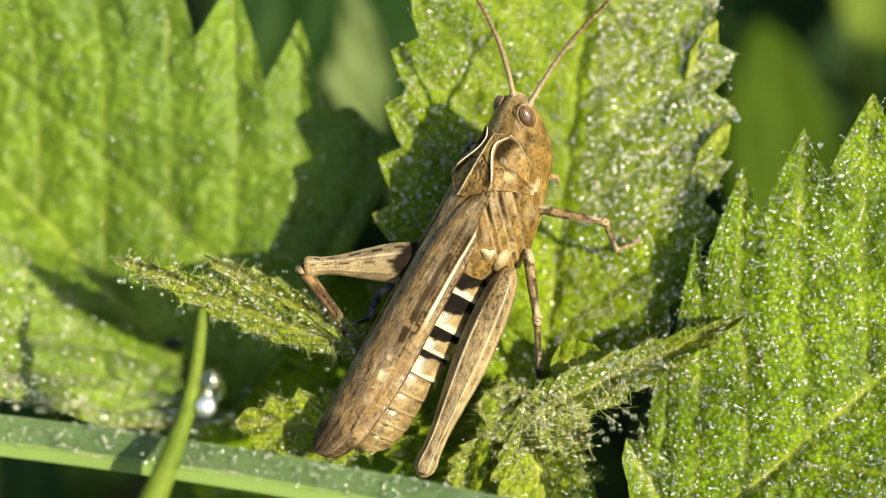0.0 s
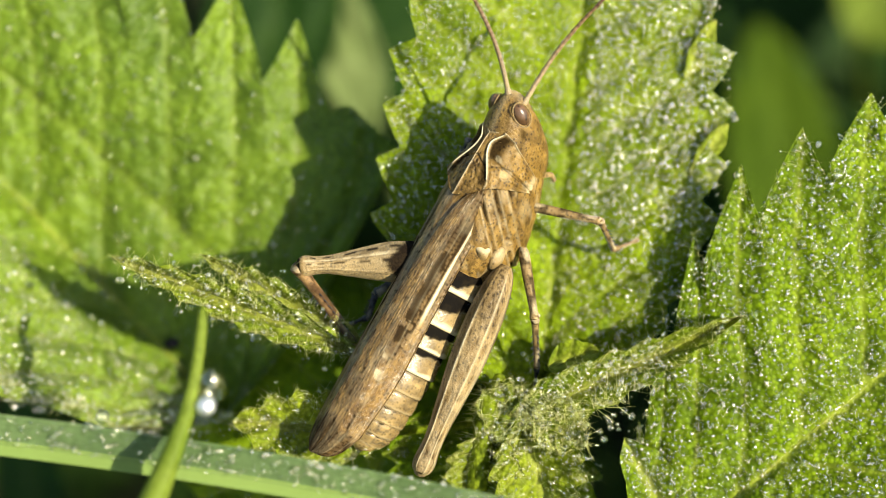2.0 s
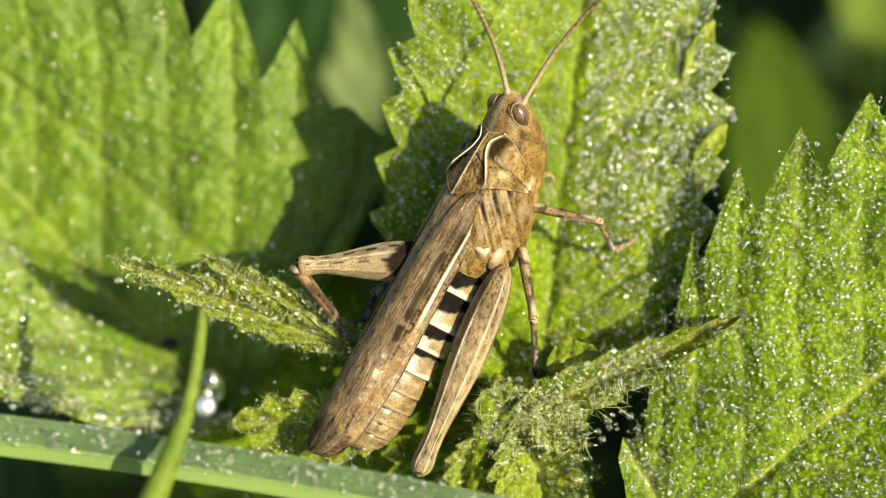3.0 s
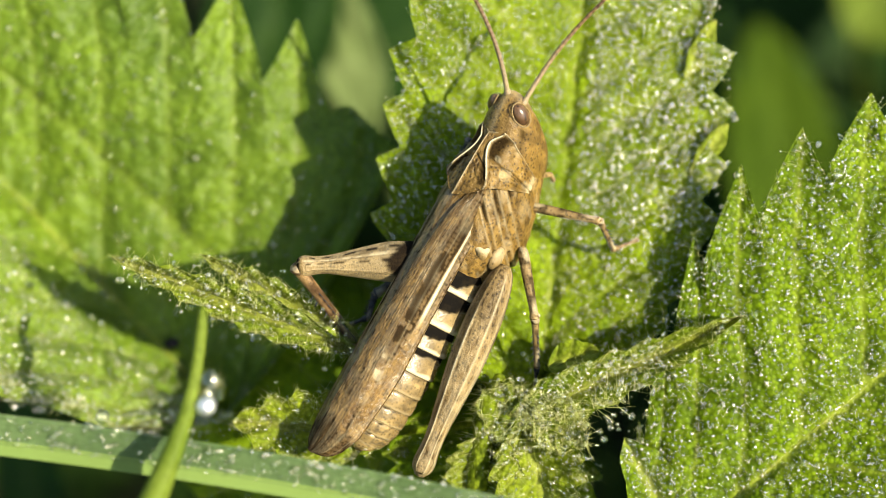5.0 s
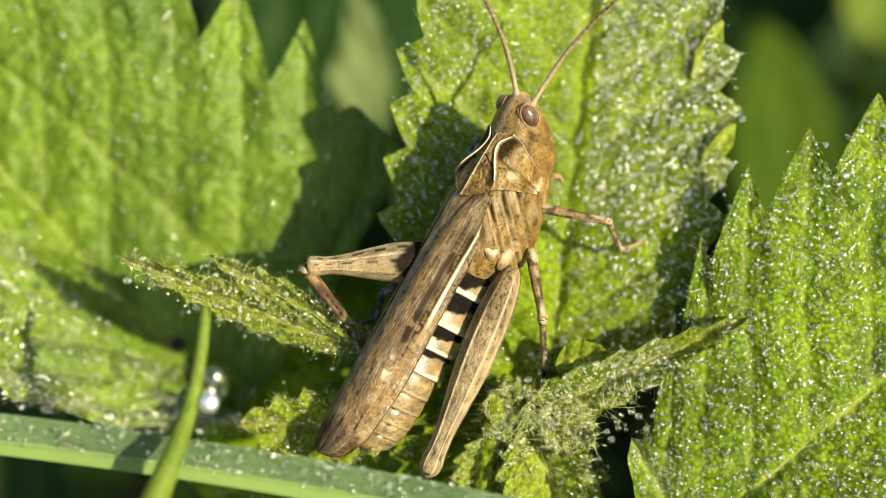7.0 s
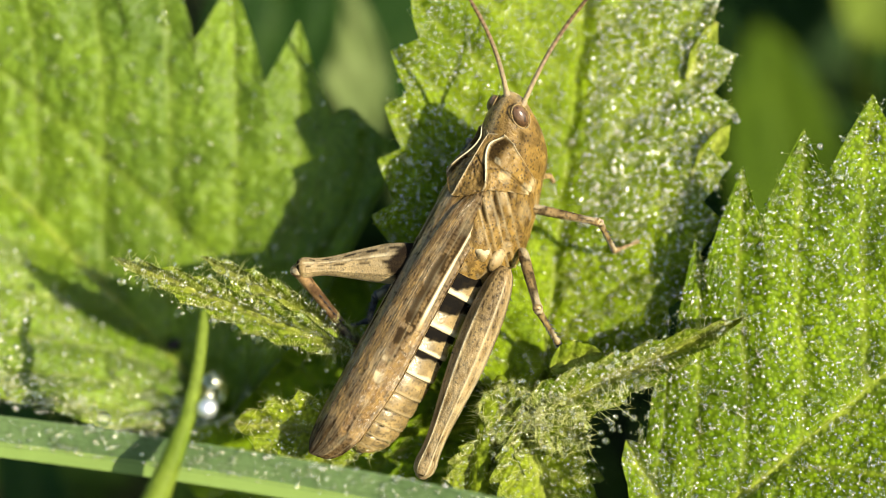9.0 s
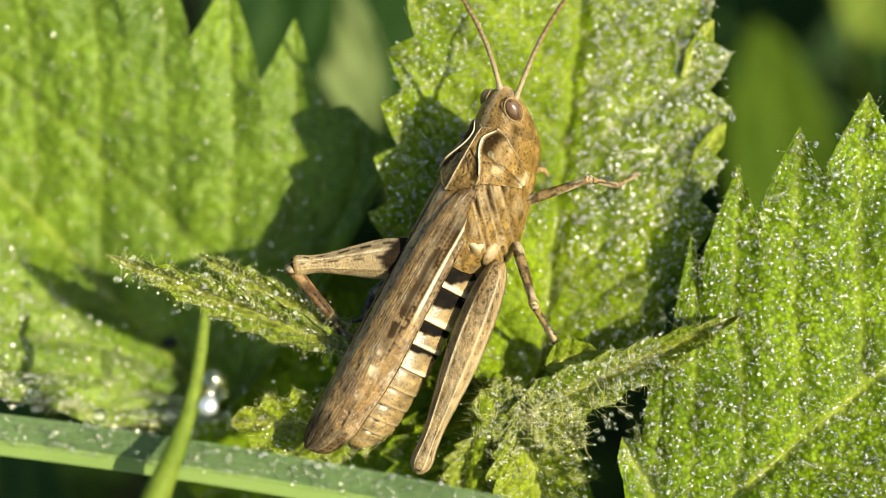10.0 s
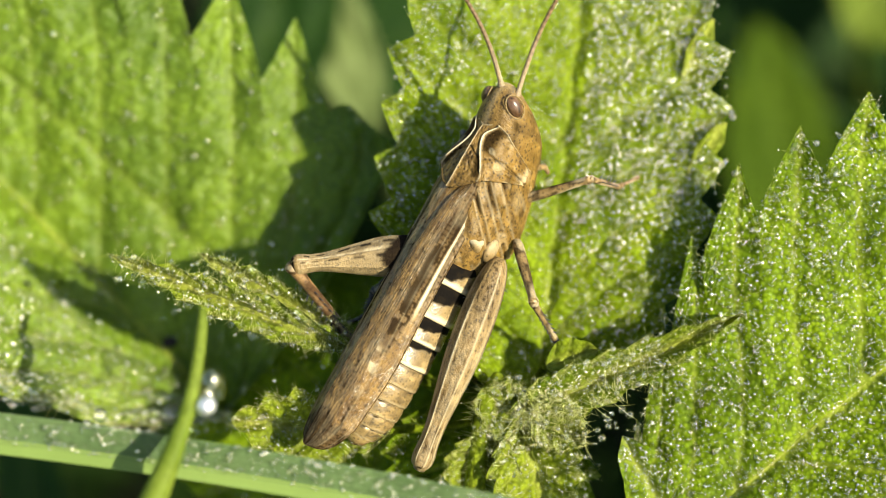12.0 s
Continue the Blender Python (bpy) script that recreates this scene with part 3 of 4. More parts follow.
    at = rng.uniform(0, 4.6, 520)
    near = np.stack([np.interp(at, np.arange(6), centre[:, k]) for k in range(3)], -1)
    way = rng.normal(0, 1, (520, 3))
    way /= np.linalg.norm(way, axis=1, keepdims=True)
    way = way * np.array((1, 0.7, 0.35))
    hair_tip = near + way * ((16 + rng.uniform(8, 40, 520)) * K)[:, None]
    tagged(part("leaf_hairs", hairs_mesh("leaf_hairs", local(near + way * (13 * K), plant.matrix_world), local(hair_tip, plant.matrix_world), 0.4 * K), shoot, "long pale shoot hairs"), kind="stuff")

    # long pale bristles under the curled leaf and the shoot
    furry("curl_east", 380, 18, 75, lambda s, t, a, b: (s < 0.66) * 1.0, 0.7, 170, 0.2)
    furry("curl_east", 190, 46, 71, lambda s, t, a, b: (np.abs(t) > 0.5) * (s < 0.6) * (b > 690) * 1.0, 0.6, 30, 0.4)
    furry("bud_e", 60, 44, 72, lambda s, t, a, b: (np.abs(t) > 0.5) * 1.0, 0.6, 20, 0.45)
    furry("bud_f", 50, 40, 73, None, 0.6, 10, 0.5)
    furry("curl_west", 420, 24, 74, lambda s, t, a, b: (np.abs(t) > 0.6) * 1.0, 0.6, 90, 0.3)
    furry("curl_side", 300, 22, 76, lambda s, t, a, b: (np.abs(t) > 0.6) * 1.0, 0.6, 60, 0.3)


build_ground()
build_turf()
build_plant()


# ---- leaves and grass round about ----
def build_blade():
    nu, nv = 90, 22
    s = np.linspace(0, 1, nu)[:, None] * np.ones((1, nv))
    t = np.linspace(-1, 1, nv)[None] * np.ones((nu, 1))
    a = -260 + 1360 * s
    b = 770 + 0.12 * a + 5e-5 * a**2 + t * 37
    w = 250 + 40 * s + 16 * np.abs(t - 0.35) + (wool(s * 50, t * 2, 3) - 0.5) * 2 + 0.5 * np.cos(t * 22)
    top = np.stack([a, b, w], -1)
    low = top + np.array((0, 0, -6.0))
    m = Matrix.Translation(spot(420, 800, 260))
    pts = local(spots(np.concatenate([top.reshape(-1, 3), low.reshape(-1, 3)])), m)
    f, n = quads(nu, nv), nu * nv
    rim = np.concatenate([np.arange(nv), np.arange(1, nu) * nv + nv - 1, (nu - 1) * nv + np.arange(nv - 2, -1, -1), np.arange(nu - 2, 0, -1) * nv])
    nxt = np.roll(rim, -1)
    faces = np.concatenate([f[:, ::-1], f + n, np.stack([rim, nxt, nxt + n, rim + n], -1)])
    # The whole strip below the fold takes the paler vein colour.
    vein = np.clip(ease(t, 0.35, 0.5) * 0.9, 0, 1)
    ob = base_empty("bent_grass", m)
    blade = part("blade", mesh_of("blade", pts, faces, GRASS, {"vein": np.tile(vein.ravel(), 2)}), ob)
    tagged(ob, "broad blue-green grass blade lying across, beaded with dew", "grass")
    mid = [tuple(q) for q in local(spots(np.stack([a[:, 14], b[:, 14], w[:, 14] - 1.0], -1)), m)]
    part("midrib", tube("midrib", mid, [2.6 * K] * nu, GRASS, 6, {"vein": np.full(nu * 6, 1.0)}), ob, "pale midrib")
    world_pts = spots(top.reshape(-1, 3)).reshape(nu, nv, 3)
    nor = np.ones((nu, nv, 3)) * np.array(W)
    LEAVES["blade"] = (world_pts, nor, blade, s, t, top)
    bedew("blade", 150, 200, 90, 21, lambda s, t, a, b: (t < 0.35) * (a > -40) * 1.0)
    rng = np.random.default_rng(33)
    q, nrm, at = pick("blade", 170, rng, lambda s, t, a, b: (t < 0.5) * (a > -40) * 1.0)
    r = rng.uniform(1.6, 3.6, 170) * K
    tagged(new("dew_drops", drops_mesh("dew_drops", q + nrm * (r * 0.5)[:, None], r, nrm, 2, SPARKLE)), "bright dew drops on a grass blade", "dew", kind="stuff")


def build_stem():
    path = [(358, 546), (357, 575), (352, 620), (345, 665), (331, 730), (306, 800), (273, 880), (236, 960), (190, 1050)]
    rad = [5, 9, 10, 11, 13, 17, 22, 24, 25]
    m = Matrix.Translation(spot(300, 820, 355))
    ob = base_empty("upright_grass", m)
    tagged(ob, "slender pale green upright grass stem", "grass")
    pts = [tuple(q) for q in local(spots([(a, b, float(np.interp(b, [540, 800, 1050], [315, 350, 420]))) for a, b in path]), m)]
    part("stalk", tube("stalk", pts, [r * K for r in rad], LEAF_OLIVE, 14), ob)
    return ob


def drop_thing(a, b, w, r, stretch=1.0, label="clear round dew drop hanging from a leaf hair"):
    v, f = BALLS[3]
    p = v * r * K
    p[:, 2] *= stretch
    ob = new("dew_drop", mesh_of("dew_drop", p, f, WATER))
    ob.matrix_world = Matrix.Translation(spot(a, b, w))
    return tagged(ob, label, "dew drop", "large dew drops")


def build_hero_drops():
    for a, b, w, r in ((335, 541, 30, 10), (256, 500, 45, 10), (240, 491, 45, 6), (1300, 210, 0, 7), (1269, 110, 0, 8), (210, 496, 60, 7),
                       (449, 597, 30, 9), (505, 607, 30, 11), (322, 522, 30, 6), (372, 566, 30, 7), (410, 578, 30, 7), (338, 762, 200, 8), (180, 738, 5, 13),
                       (1120, 660, 70, 9), (1140, 672, 70, 7), (1100, 706, 60, 6), (1104, 728, 60, 7), (1117, 737, 60, 7), (1086, 735, 58, 5),
                       (1078, 746, 58, 7), (1060, 764, 56, 6), (1068, 778, 56, 7), (1080, 757, 58, 6), (1094, 760, 58, 4), (1072, 738, 58, 5), (1024, 806, 40, 5), (1046, 812, 40, 5), (1000, 868, 60, 10), (988, 846, 60, 8)):
        drop_thing(a, b, w, r)
    label = "large clear dew drop resting on a hairy leaf"
    for a, b, r in ((1165, 139, 12), (1147, 246, 10), (1140, 160, 8), (1095, 440, 11), (1050, 330, 9), (1120, 390, 9), (800, 128, 7), (1010, 250, 8), (1180, 60, 9), (1075, 470, 9)):
        drop_thing(a, b, rest("perch", a, b) + r * 0.7, r, 1.0, label)
    for a, b, r in ((1482, 311, 12), (1410, 395, 8), (1418, 432, 10), (1362, 446, 11), (1340, 620, 8), (1440, 705, 11), (1505, 470, 9), (1455, 565, 9), (1530, 650, 8), (1360, 757, 8),
                    (1300, 560, 7), (1545, 365, 9), (1250, 690, 8), (1480, 800, 8), (1270, 800, 7)):
        drop_thing(a, b, rest("sunny", a, b) + r * 0.7, r, 1.0, label)
    for a, b, r in ((228, 115, 7), (410, 290, 7), (487, 260, 6), (140, 290, 7), (347, 279, 8), (195, 275, 7), (30, 195, 8), (60, 330, 7), (455, 430, 6), (90, 568, 7), (125, 587, 6)):
        drop_thing(a, b, rest("broad", a, b) + r * 0.7, r, 1.0, label)


def background_leaf(a, b, w, heading, length, wide, material, label, k):
    nu, nv = 40, 24
    s = np.linspace(0, 1, nu)[:, None] * np.ones((1, nv))
    t = np.linspace(-1, 1, nv)[None] * np.ones((nu, 1))
    h = radians(heading)
    across = t * wide * np.sin(np.pi * np.clip(s, 0.0, 1)) ** 0.8
    along = (s - 0.5) * length
    A = a + math.cos(h) * along - math.sin(h) * across
    B = b - math.sin(h) * along - math.cos(h) * across
    w_ = w + 0.25 * np.abs(across) + (wool(s * 6, t * 4, k) - 0.5) * 25 - 120 * (s - 0.5) ** 2
    top = np.stack([A, B, w_], -1)
    low = top + np.array((0, 0, -8.0))
    m = Matrix.Translation(spot(a, b, w))
    pts = local(spots(np.concatenate([top.reshape(-1, 3), low.reshape(-1, 3)])), m)
    f, n = quads(nu, nv), nu * nv
    rim = np.concatenate([np.arange(nv), np.arange(1, nu) * nv + nv - 1, (nu - 1) * nv + np.arange(nv - 2, -1, -1), np.arange(nu - 2, 0, -1) * nv])
    nxt = np.roll(rim, -1)
    faces = np.concatenate([f[:, ::-1], f + n, np.stack([rim, nxt, nxt + n, rim + n], -1)])
    vein = np.exp(-(t / 0.06) ** 2) * 0.7
    ob = base_empty("meadow_leaf", m)
    part("leaf", mesh_of("leaf", pts, faces, material, {"vein": np.tile(vein.ravel(), 2)}), ob)
    # a stalk that carries it up from the soil
    foot = Vector((m.translation.x + 0.01, m.translation.y + 0.01, -0.01))
    end = Vector(spots([(a - math.cos(h) * length * 0.49, b + math.sin(h) * length * 0.49, w - 30)])[0])
    q = [foot, foot.lerp(end, 0.5) + Vector((0.003, 0.004, 0)), end]
    part("stalk", tube("stalk", [p - m.translation for p in q], [0.0009, 0.0008, 0.0006], material, 8), ob)
    return tagged(ob, label, "leaf")


def build_background():
    background_leaf(618, 95, -1500, 106, 350, 58, LEAF_SAGE, "pale oval meadow leaf in the undergrowth", 1)
    background_leaf(1395, 320, -2700, 100, 600, 105, LEAF_DUSK, "olive meadow leaf in the undergrowth, colour dimmed for shade", 2)
    background_leaf(1600, -60, -2600, 60, 330, 125, LEAF_OLIVE, "yellow-green meadow leaf in the undergrowth", 3)
    # These leaves carry the undergrowth's shade in their dark colour.
    background_leaf(480, 40, -1500, 75, 500, 120, LEAF_FAR, "meadow leaf in the undergrowth, coloured dark for shade", 4)
    background_leaf(60, 900, -1200, 100, 500, 60, LEAF_FAR, "meadow leaf in the undergrowth, coloured dark for shade", 5)
    # Broad leaves added as a dark backing where the undergrowth is only dim.
    background_leaf(1520, 60, -3000, 70, 1100, 260, LEAF_FAR, "broad meadow leaf added as dark backing for shaded undergrowth", 6)
    background_leaf(1040, -40, -3000, 20, 1100, 200, LEAF_FAR, "broad meadow leaf added as dark backing for shaded undergrowth", 7)


build_blade()
STALK = build_stem()
BIGDROP = drop_thing(374, 685, 320, 24, 1.6, "large clear dew drop clinging to a grass stem")
BIGDROP.data.materials[0] = DEW
# Added bead: its gloss imitates the sun's image inside the large drop.
SUN_SPOT = drop_thing(364, 719, 340, 17, 1.0, "mirror-like bead added for the sun focused in a larger drop")
SUN_SPOT.data.materials[0] = GLINT
build_hero_drops()
build_background()


# A dark speck of unknown nature, built as a small black body.
def build_speck():
    v, f = BALLS[3]
    p = v * np.array((14, 11, 9)) * K * (1 + 0.12 * (wool(v[:, 0] * 3 + 5, v[:, 1] * 3 + v[:, 2] * 2, 2) - 0.5)[:, None])
    ob = new("seed", mesh_of("seed", p, f, SPECK))
    ob.matrix_world = Matrix.Translation(spot(303, 608, rest("broad", 303, 608) + 9))
    tagged(ob, "tiny round black body standing for a dark speck on a leaf", "seed")


build_speck()

# ---- grasshopper ----
ROLL = radians(36)
LINE = np.array((0.478, 0.878))
PERP = np.array((0.878, -0.478))
F_ = (U * LINE[0] + V * LINE[1]).normalized()
C_ = (U * PERP[0] + V * PERP[1]).normalized()
D_ = W * math.cos(ROLL) - C_ * math.sin(ROLL)
R_ = W * math.sin(ROLL) + C_ * math.cos(ROLL)
HOME = spot(800, 480, 50)
BODY0 = Matrix.Translation(HOME) @ Matrix((R_, F_, D_)).transposed().to_4x4()
# shifts of the insect's head and tail on its perch: seconds, head right, head down, tail right, tail down
SHIFT = [(0, 4.5, 2, 3.5, 1), (0.5, 3, 1.2, 2, 0), (1, 2.5, 2, .5, 0), (1.5, .5, 0, .3, 0), (2.5, 0, 0, 0, 0), (3, .3, 0, .3, 0), (5, -1, 0, -1, 0),
         (6, -.5, 0, -.5, 0), (6.5, .5, 1.5, -.5, 0), (7, 0, 2, 0, 0), (8.8, -3.5, 0, -1.5, 0), (9, -4.8, 0, -1.8, 0), (9.5, -8.7, -2, -.7, 1), (10, -8.7, -8, -3.7, -3),
         (10.5, -6.7, -10, -3.7, -7), (11, -7.5, -10.5, -7.5, -8), (11.5, -7, -11.5, -7.5, -7.5), (12, -7.5, -11.5, -6.5, -8.5)]


def body_at(t):
    row = [np.interp(t, [r[0] for r in SHIFT], [r[i] for r in SHIFT]) for i in range(1, 5)]
    head, tail = U * row[0] - V * row[1], U * row[2] - V * row[3]
    turn = (head - tail).dot(C_) / 640.0
    go = (head * 0.62 + tail * 0.38) * K
    return Matrix.Translation(HOME + go) @ Matrix.Rotation(-turn, 4, W) @ BODY0.to_3x3().to_4x4()


def inner(a, b, w):
    """A stage point in the insect's space, in metres, as it stands at rest."""
    return BODY0.inverted() @ spot(a, b, w)


BUG = base_empty("grasshopper", BODY0)
tagged(BUG, "brown field grasshopper with speckled body resting on a dewy leaf", "grasshopper")


def build_body():
    # head: high forehead, long cheeks
    def head_shape(p, ang, along):
        r = p.copy()
        low = np.clip(-np.sin(ang), 0, 1)
        r[..., 1] -= 18 * low * along
        return r

    def head_marks(p, ang, along):
        x, y, z = p[..., 0], p[..., 1], p[..., 2]
        stripe = np.exp(-((x - 24 + 0.15 * (y - 250)) / 4) ** 2) * (z > 40)
        blot = ease(wool(x / 14 + 3, y / 14, 51), 0.55, 0.75) * 0.4
        back = np.exp(-((z - 62 - 0.5 * (y - 250)) / 7) ** 2) * (y < 268) * 0.45
        return {"dark": np.clip(0.5 * stripe + blot + back, 0, 1), "pale": 0.22 * ease(y, 300, 330) + 0.15 * np.exp(-(x / 5) ** 2) * (z > 60)}

    part("head", lofted("head", [(205, 0, 2, 48, 78, 2.1), (222, 0, 8, 53, 84, 2.2), (248, 0, 16, 52, 83, 2.2), (275, 0, 30, 47, 75, 2.2), (299, 0, 49, 37, 56, 2.1), (311, 0, 63, 27, 38, 2.1),
                                 (319, 0, 76, 17, 22, 2), (323, 0, 82, 6, 7, 2)], SHELL, 60, 56, head_marks, head_shape), BUG, "ochre brown speckled head")
    for side in (1, -1):
        v, f = BALLS[3]
        p = v * np.array((11, 13, 21))
        q = [tuple(Matrix.Rotation(radians(-28), 3, "X") @ Vector(c) * K) for c in p]
        eye = part("eye", mesh_of("eye", q, f, EYE, {"dark": 0.25 * (wool(v[:, 1] * 4, v[:, 2] * 4, 1)), "pale": np.zeros(len(v))}), BUG, "glossy brown oval compound eye")
        eye.matrix_basis = Matrix.Translation(Vector((side * 31, 290, 86)) * K) @ Matrix.Rotation(radians(side * -28), 4, "Y")
        pts = []
        for i in range(25):
            g = 2 * math.pi * i / 24
            c = Matrix.Rotation(radians(-28), 3, "X") @ Vector((3, 15 * math.cos(g), 23 * math.sin(g)))
            pts.append(c * K)
        rim = part("eye_rim", tube("eye_rim", pts, [1.1 * K] * 25, SHELL, 6, {"pale": np.full(150, 0.12)}), BUG, "pale ochre rim of the eye")
        rim.matrix_basis = Matrix.Translation(Vector((side * 31, 290, 86)) * K) @ Matrix.Rotation(radians(side * -28), 4, "Y")
        # mouth feelers under the face
        pts = [Vector((side * 34, 222, -50)) * K, Vector((side * 40, 232, -66)) * K, Vector((side * 42, 226, -82)) * K]
        part("palp", tube("palp", pts, [6 * K, 5 * K, 4 * K], LEG, 8), BUG, "short buff mouth feeler")

    # saddle-shaped shield behind the head: a flat disc between two bent keels, and steep sides
    nu, nv = 110, 181
    u = np.linspace(0, 1, nu)[:, None] * np.ones((1, nv))
    g = np.linspace(-1, 1, nv)[None] * np.ones((nu, 1))
    h = np.abs(g)

    def saddle(u, g):
        """A point of the shield: u from its hind to its front margin, g across it, with the keels at -0.4 and 0.4."""
        h = np.abs(g)
        hind = np.interp(h, [0, 0.15, 0.4, 0.7, 1], [116, 122, 147, 163, 182])
        front = np.interp(h, [0, 0.4, 0.6, 0.8, 1], [240, 250, 244, 228, 208])
        y = hind + (front - hind) * u
        keel_x = 12 + 31 * (1 - ease(y, 150, 222)) + 14 * ease(y, 224, 250)
        top = np.interp(y, [116, 170, 222, 250], [107, 106, 102, 97])
        keel_z = top - 3 - 0.22 * keel_x
        foot_x = np.interp(y, [116, 180, 250], [67, 64, 55])
        k = np.clip((h - 0.4) / 0.6, 0, 1) * np.pi / 2
        inside = np.clip(h / 0.4, 0, 1)
        x = np.where(h < 0.4, keel_x * inside, keel_x + (foot_x - keel_x) * np.sin(k) ** 0.9)
        z = np.where(h < 0.4, top + (keel_z - top) * inside ** 1.5, -4 + (keel_z + 4) * np.cos(k))
        return x, y, z

    x, y, z = saddle(u, g)
    seam_at = 190 + 6 * np.cos(h * 9)
    groove = 3.2 * np.exp(-((y - seam_at) / 2.2) ** 2) + 2.2 * np.exp(-((y - 214 + 30 * h) / 2) ** 2) * (h > 0.45) + 1.8 * np.exp(-((y - 172 - 8 * h) / 2) ** 2) * (h > 0.5)
    slump = 5 * np.exp(-((h - 0.5) / 0.06) ** 2) * np.exp(-((y - 222) / 22) ** 2)
    pits = ease(wool(y / 4.2, g * 30, 5), 0.55, 0.8) * 1.5 + (wool(y / 9, g * 12, 15) - 0.5) * 1.4
    lip = 2.2 * ease(u, 0.965, 0.985) + 1.4 * (1 - ease(u, 0.015, 0.035))
    ridge_up = 4.5 * np.exp(-((h - 0.4) / 0.016) ** 2) * (0.35 + 0.65 * ease(y, 150, 170)) + 2.6 * np.exp(-(h / 0.014) ** 2)
    swell = lip + ridge_up - groove - pits - slump
    out = np.clip((h - 0.35) / 0.5, 0, 1)
    x = x + swell * out * 0.8
    z = z + swell * (1 - 0.75 * out)
    off = h - 0.4
    wedge = ease(off, 0.01, 0.03) * (1 - ease(off, 0.10, 0.30)) * ease(y, 188, 206) * (1 - ease(y, 240, 251))
    inner_wedge = ease(-off, 0.01, 0.03) * (1 - ease(-off, 0.10, 0.22)) * ease(y, 144, 156) * (1 - ease(y, 186, 196))
    blot = ease(wool(g * 16, y / 17, 21), 0.52, 0.72) * 0.36
    veil = 0.28 * ease(wool(g * 7 + 3, y / 34, 25), 0.45, 0.7)
    seam = np.exp(-((y - seam_at) / 2.0) ** 2) * 0.5 + 0.6 * np.exp(-((y - 214 + 30 * h) / 1.6) ** 2) * (h > 0.55) * (h < 0.85)
    dark = np.clip(np.maximum.reduce([0.93 * wedge, 0.9 * inner_wedge, blot, veil, seam]), 0, 1)
    pale = 0.16 * ease(u, 0.96, 0.985) + 0.35 * np.exp(-((h - 0.4) / 0.012) ** 2) + 0.3 * np.exp(-(h / 0.012) ** 2) + 0.16 * ease(wool(g * 11 + 5, y / 12, 28), 0.6, 0.8) * (h > 0.5) + 0.3 * ease(h, 0.93, 0.98)
    cross = np.stack([np.where(g >= 0, x, -x), y, z], -1)
    crust = np.concatenate([cross.reshape(-1, 3), (cross * np.array((0.95, 1, 1)) - np.array((0, 0, 3.0))).reshape(-1, 3)]) * K
    f, n = quads(nu, nv), nu * nv
    rim = np.concatenate([np.arange(nv), np.arange(1, nu) * nv + nv - 1, (nu - 1) * nv + np.arange(nv - 2, -1, -1), np.arange(nu - 2, 0, -1) * nv])
    nxt = np.roll(rim, -1)
    faces = np.concatenate([f[:, ::-1], f + n, np.stack([rim, nxt, nxt + n, rim + n], -1)])
    shield = part("pronotum", mesh_of("pronotum", crust, faces, SHELL, {"dark": np.tile(dark.ravel(), 2), "pale": np.tile(np.clip(pale, 0, 1).ravel(), 2)}), BUG,
                  "brown saddle-shaped shield behind the head")
    for sg in (1, 0, -1):
        a_ = np.linspace(0.16 if sg else 0.03, 0.985, 48)
        kx, ky, kz = saddle(a_, np.full(48, 0.4 if sg else 0.0))
        line = np.stack([kx * sg, ky, kz + (3.4 if sg else 1.6)], -1) * K
        part("keel", tube("keel", [tuple(q) for q in line], [(0.3 + (1.3 if sg else 0.6) * abs(math.sin(math.pi * i / 47)) ** 0.5) * K for i in range(48)], LEG, 6,
                          {"pale": np.full(288, 0.85 if sg else 0.3)}), shield, "cream bent keel" if sg else "fine straight middle keel")

    def slope(p):
        """How far along the flank a point lies, counted square to its slanting plates."""
        return p[..., 1] + 1.06 * (p[..., 0] * math.cos(ROLL) - p[..., 2] * math.sin(ROLL))

    def side_marks(p, ang, along):
        v = slope(p)
        seam = sum(np.exp(-((v - at) / 3.5) ** 2) for at in (113, 150, 188))
        crest = sum(np.exp(-((v - at) / 3.0) ** 2) for at in (105, 121, 142, 159, 181))
        blot = ease(wool(v / 10, p[..., 2] / 9, 22), 0.55, 0.75) * 0.4
        return {"dark": np.clip(0.6 * seam * ease(wool(v / 9, ang * 5, 46), 0.2, 0.6) + 1.2 * blot, 0, 1), "pale": np.clip(0.14 * crest + 0.10 * ease(wool(p[..., 2] / 14, v / 12, 27), 0.6, 0.75), 0, 1)}

    def side_shape(p, ang, along):
        r = p.copy()
        v = slope(p)
        lift = sum(-4.5 * np.exp(-((v - at) / 4) ** 2) for at in (113, 150, 188)) + sum(1.6 * np.exp(-((v - at) / 4) ** 2) for at in (105, 121, 142, 159, 181))
        lift = lift + (wool(ang * 20, v / 8, 6) - 0.5) * 1.6 - 3 * np.exp(-((ang - 0.1) / 0.06) ** 2)
        r[..., 0] += np.cos(ang) * lift
        r[..., 2] += np.sin(ang) * lift
        return r

    part("thorax", lofted("thorax", [(6, 0, -12, 56, 66, 2.3), (36, 0, -14, 67, 80, 2.6), (78, 0, -12, 72, 90, 2.9), (118, 0, -6, 70, 92, 2.9), (165, 0, -2, 62, 88, 2.8), (218, 0, 0, 48, 78, 2.5)], SHELL, 130, 120,
                          side_marks, side_shape), BUG, "speckled brown thorax flank")

    # abdomen: one ring after another, each with a raised hind margin
    edges = [75, 28, -33, -97, -143, -188, -227, -259, -288, -313, -335]
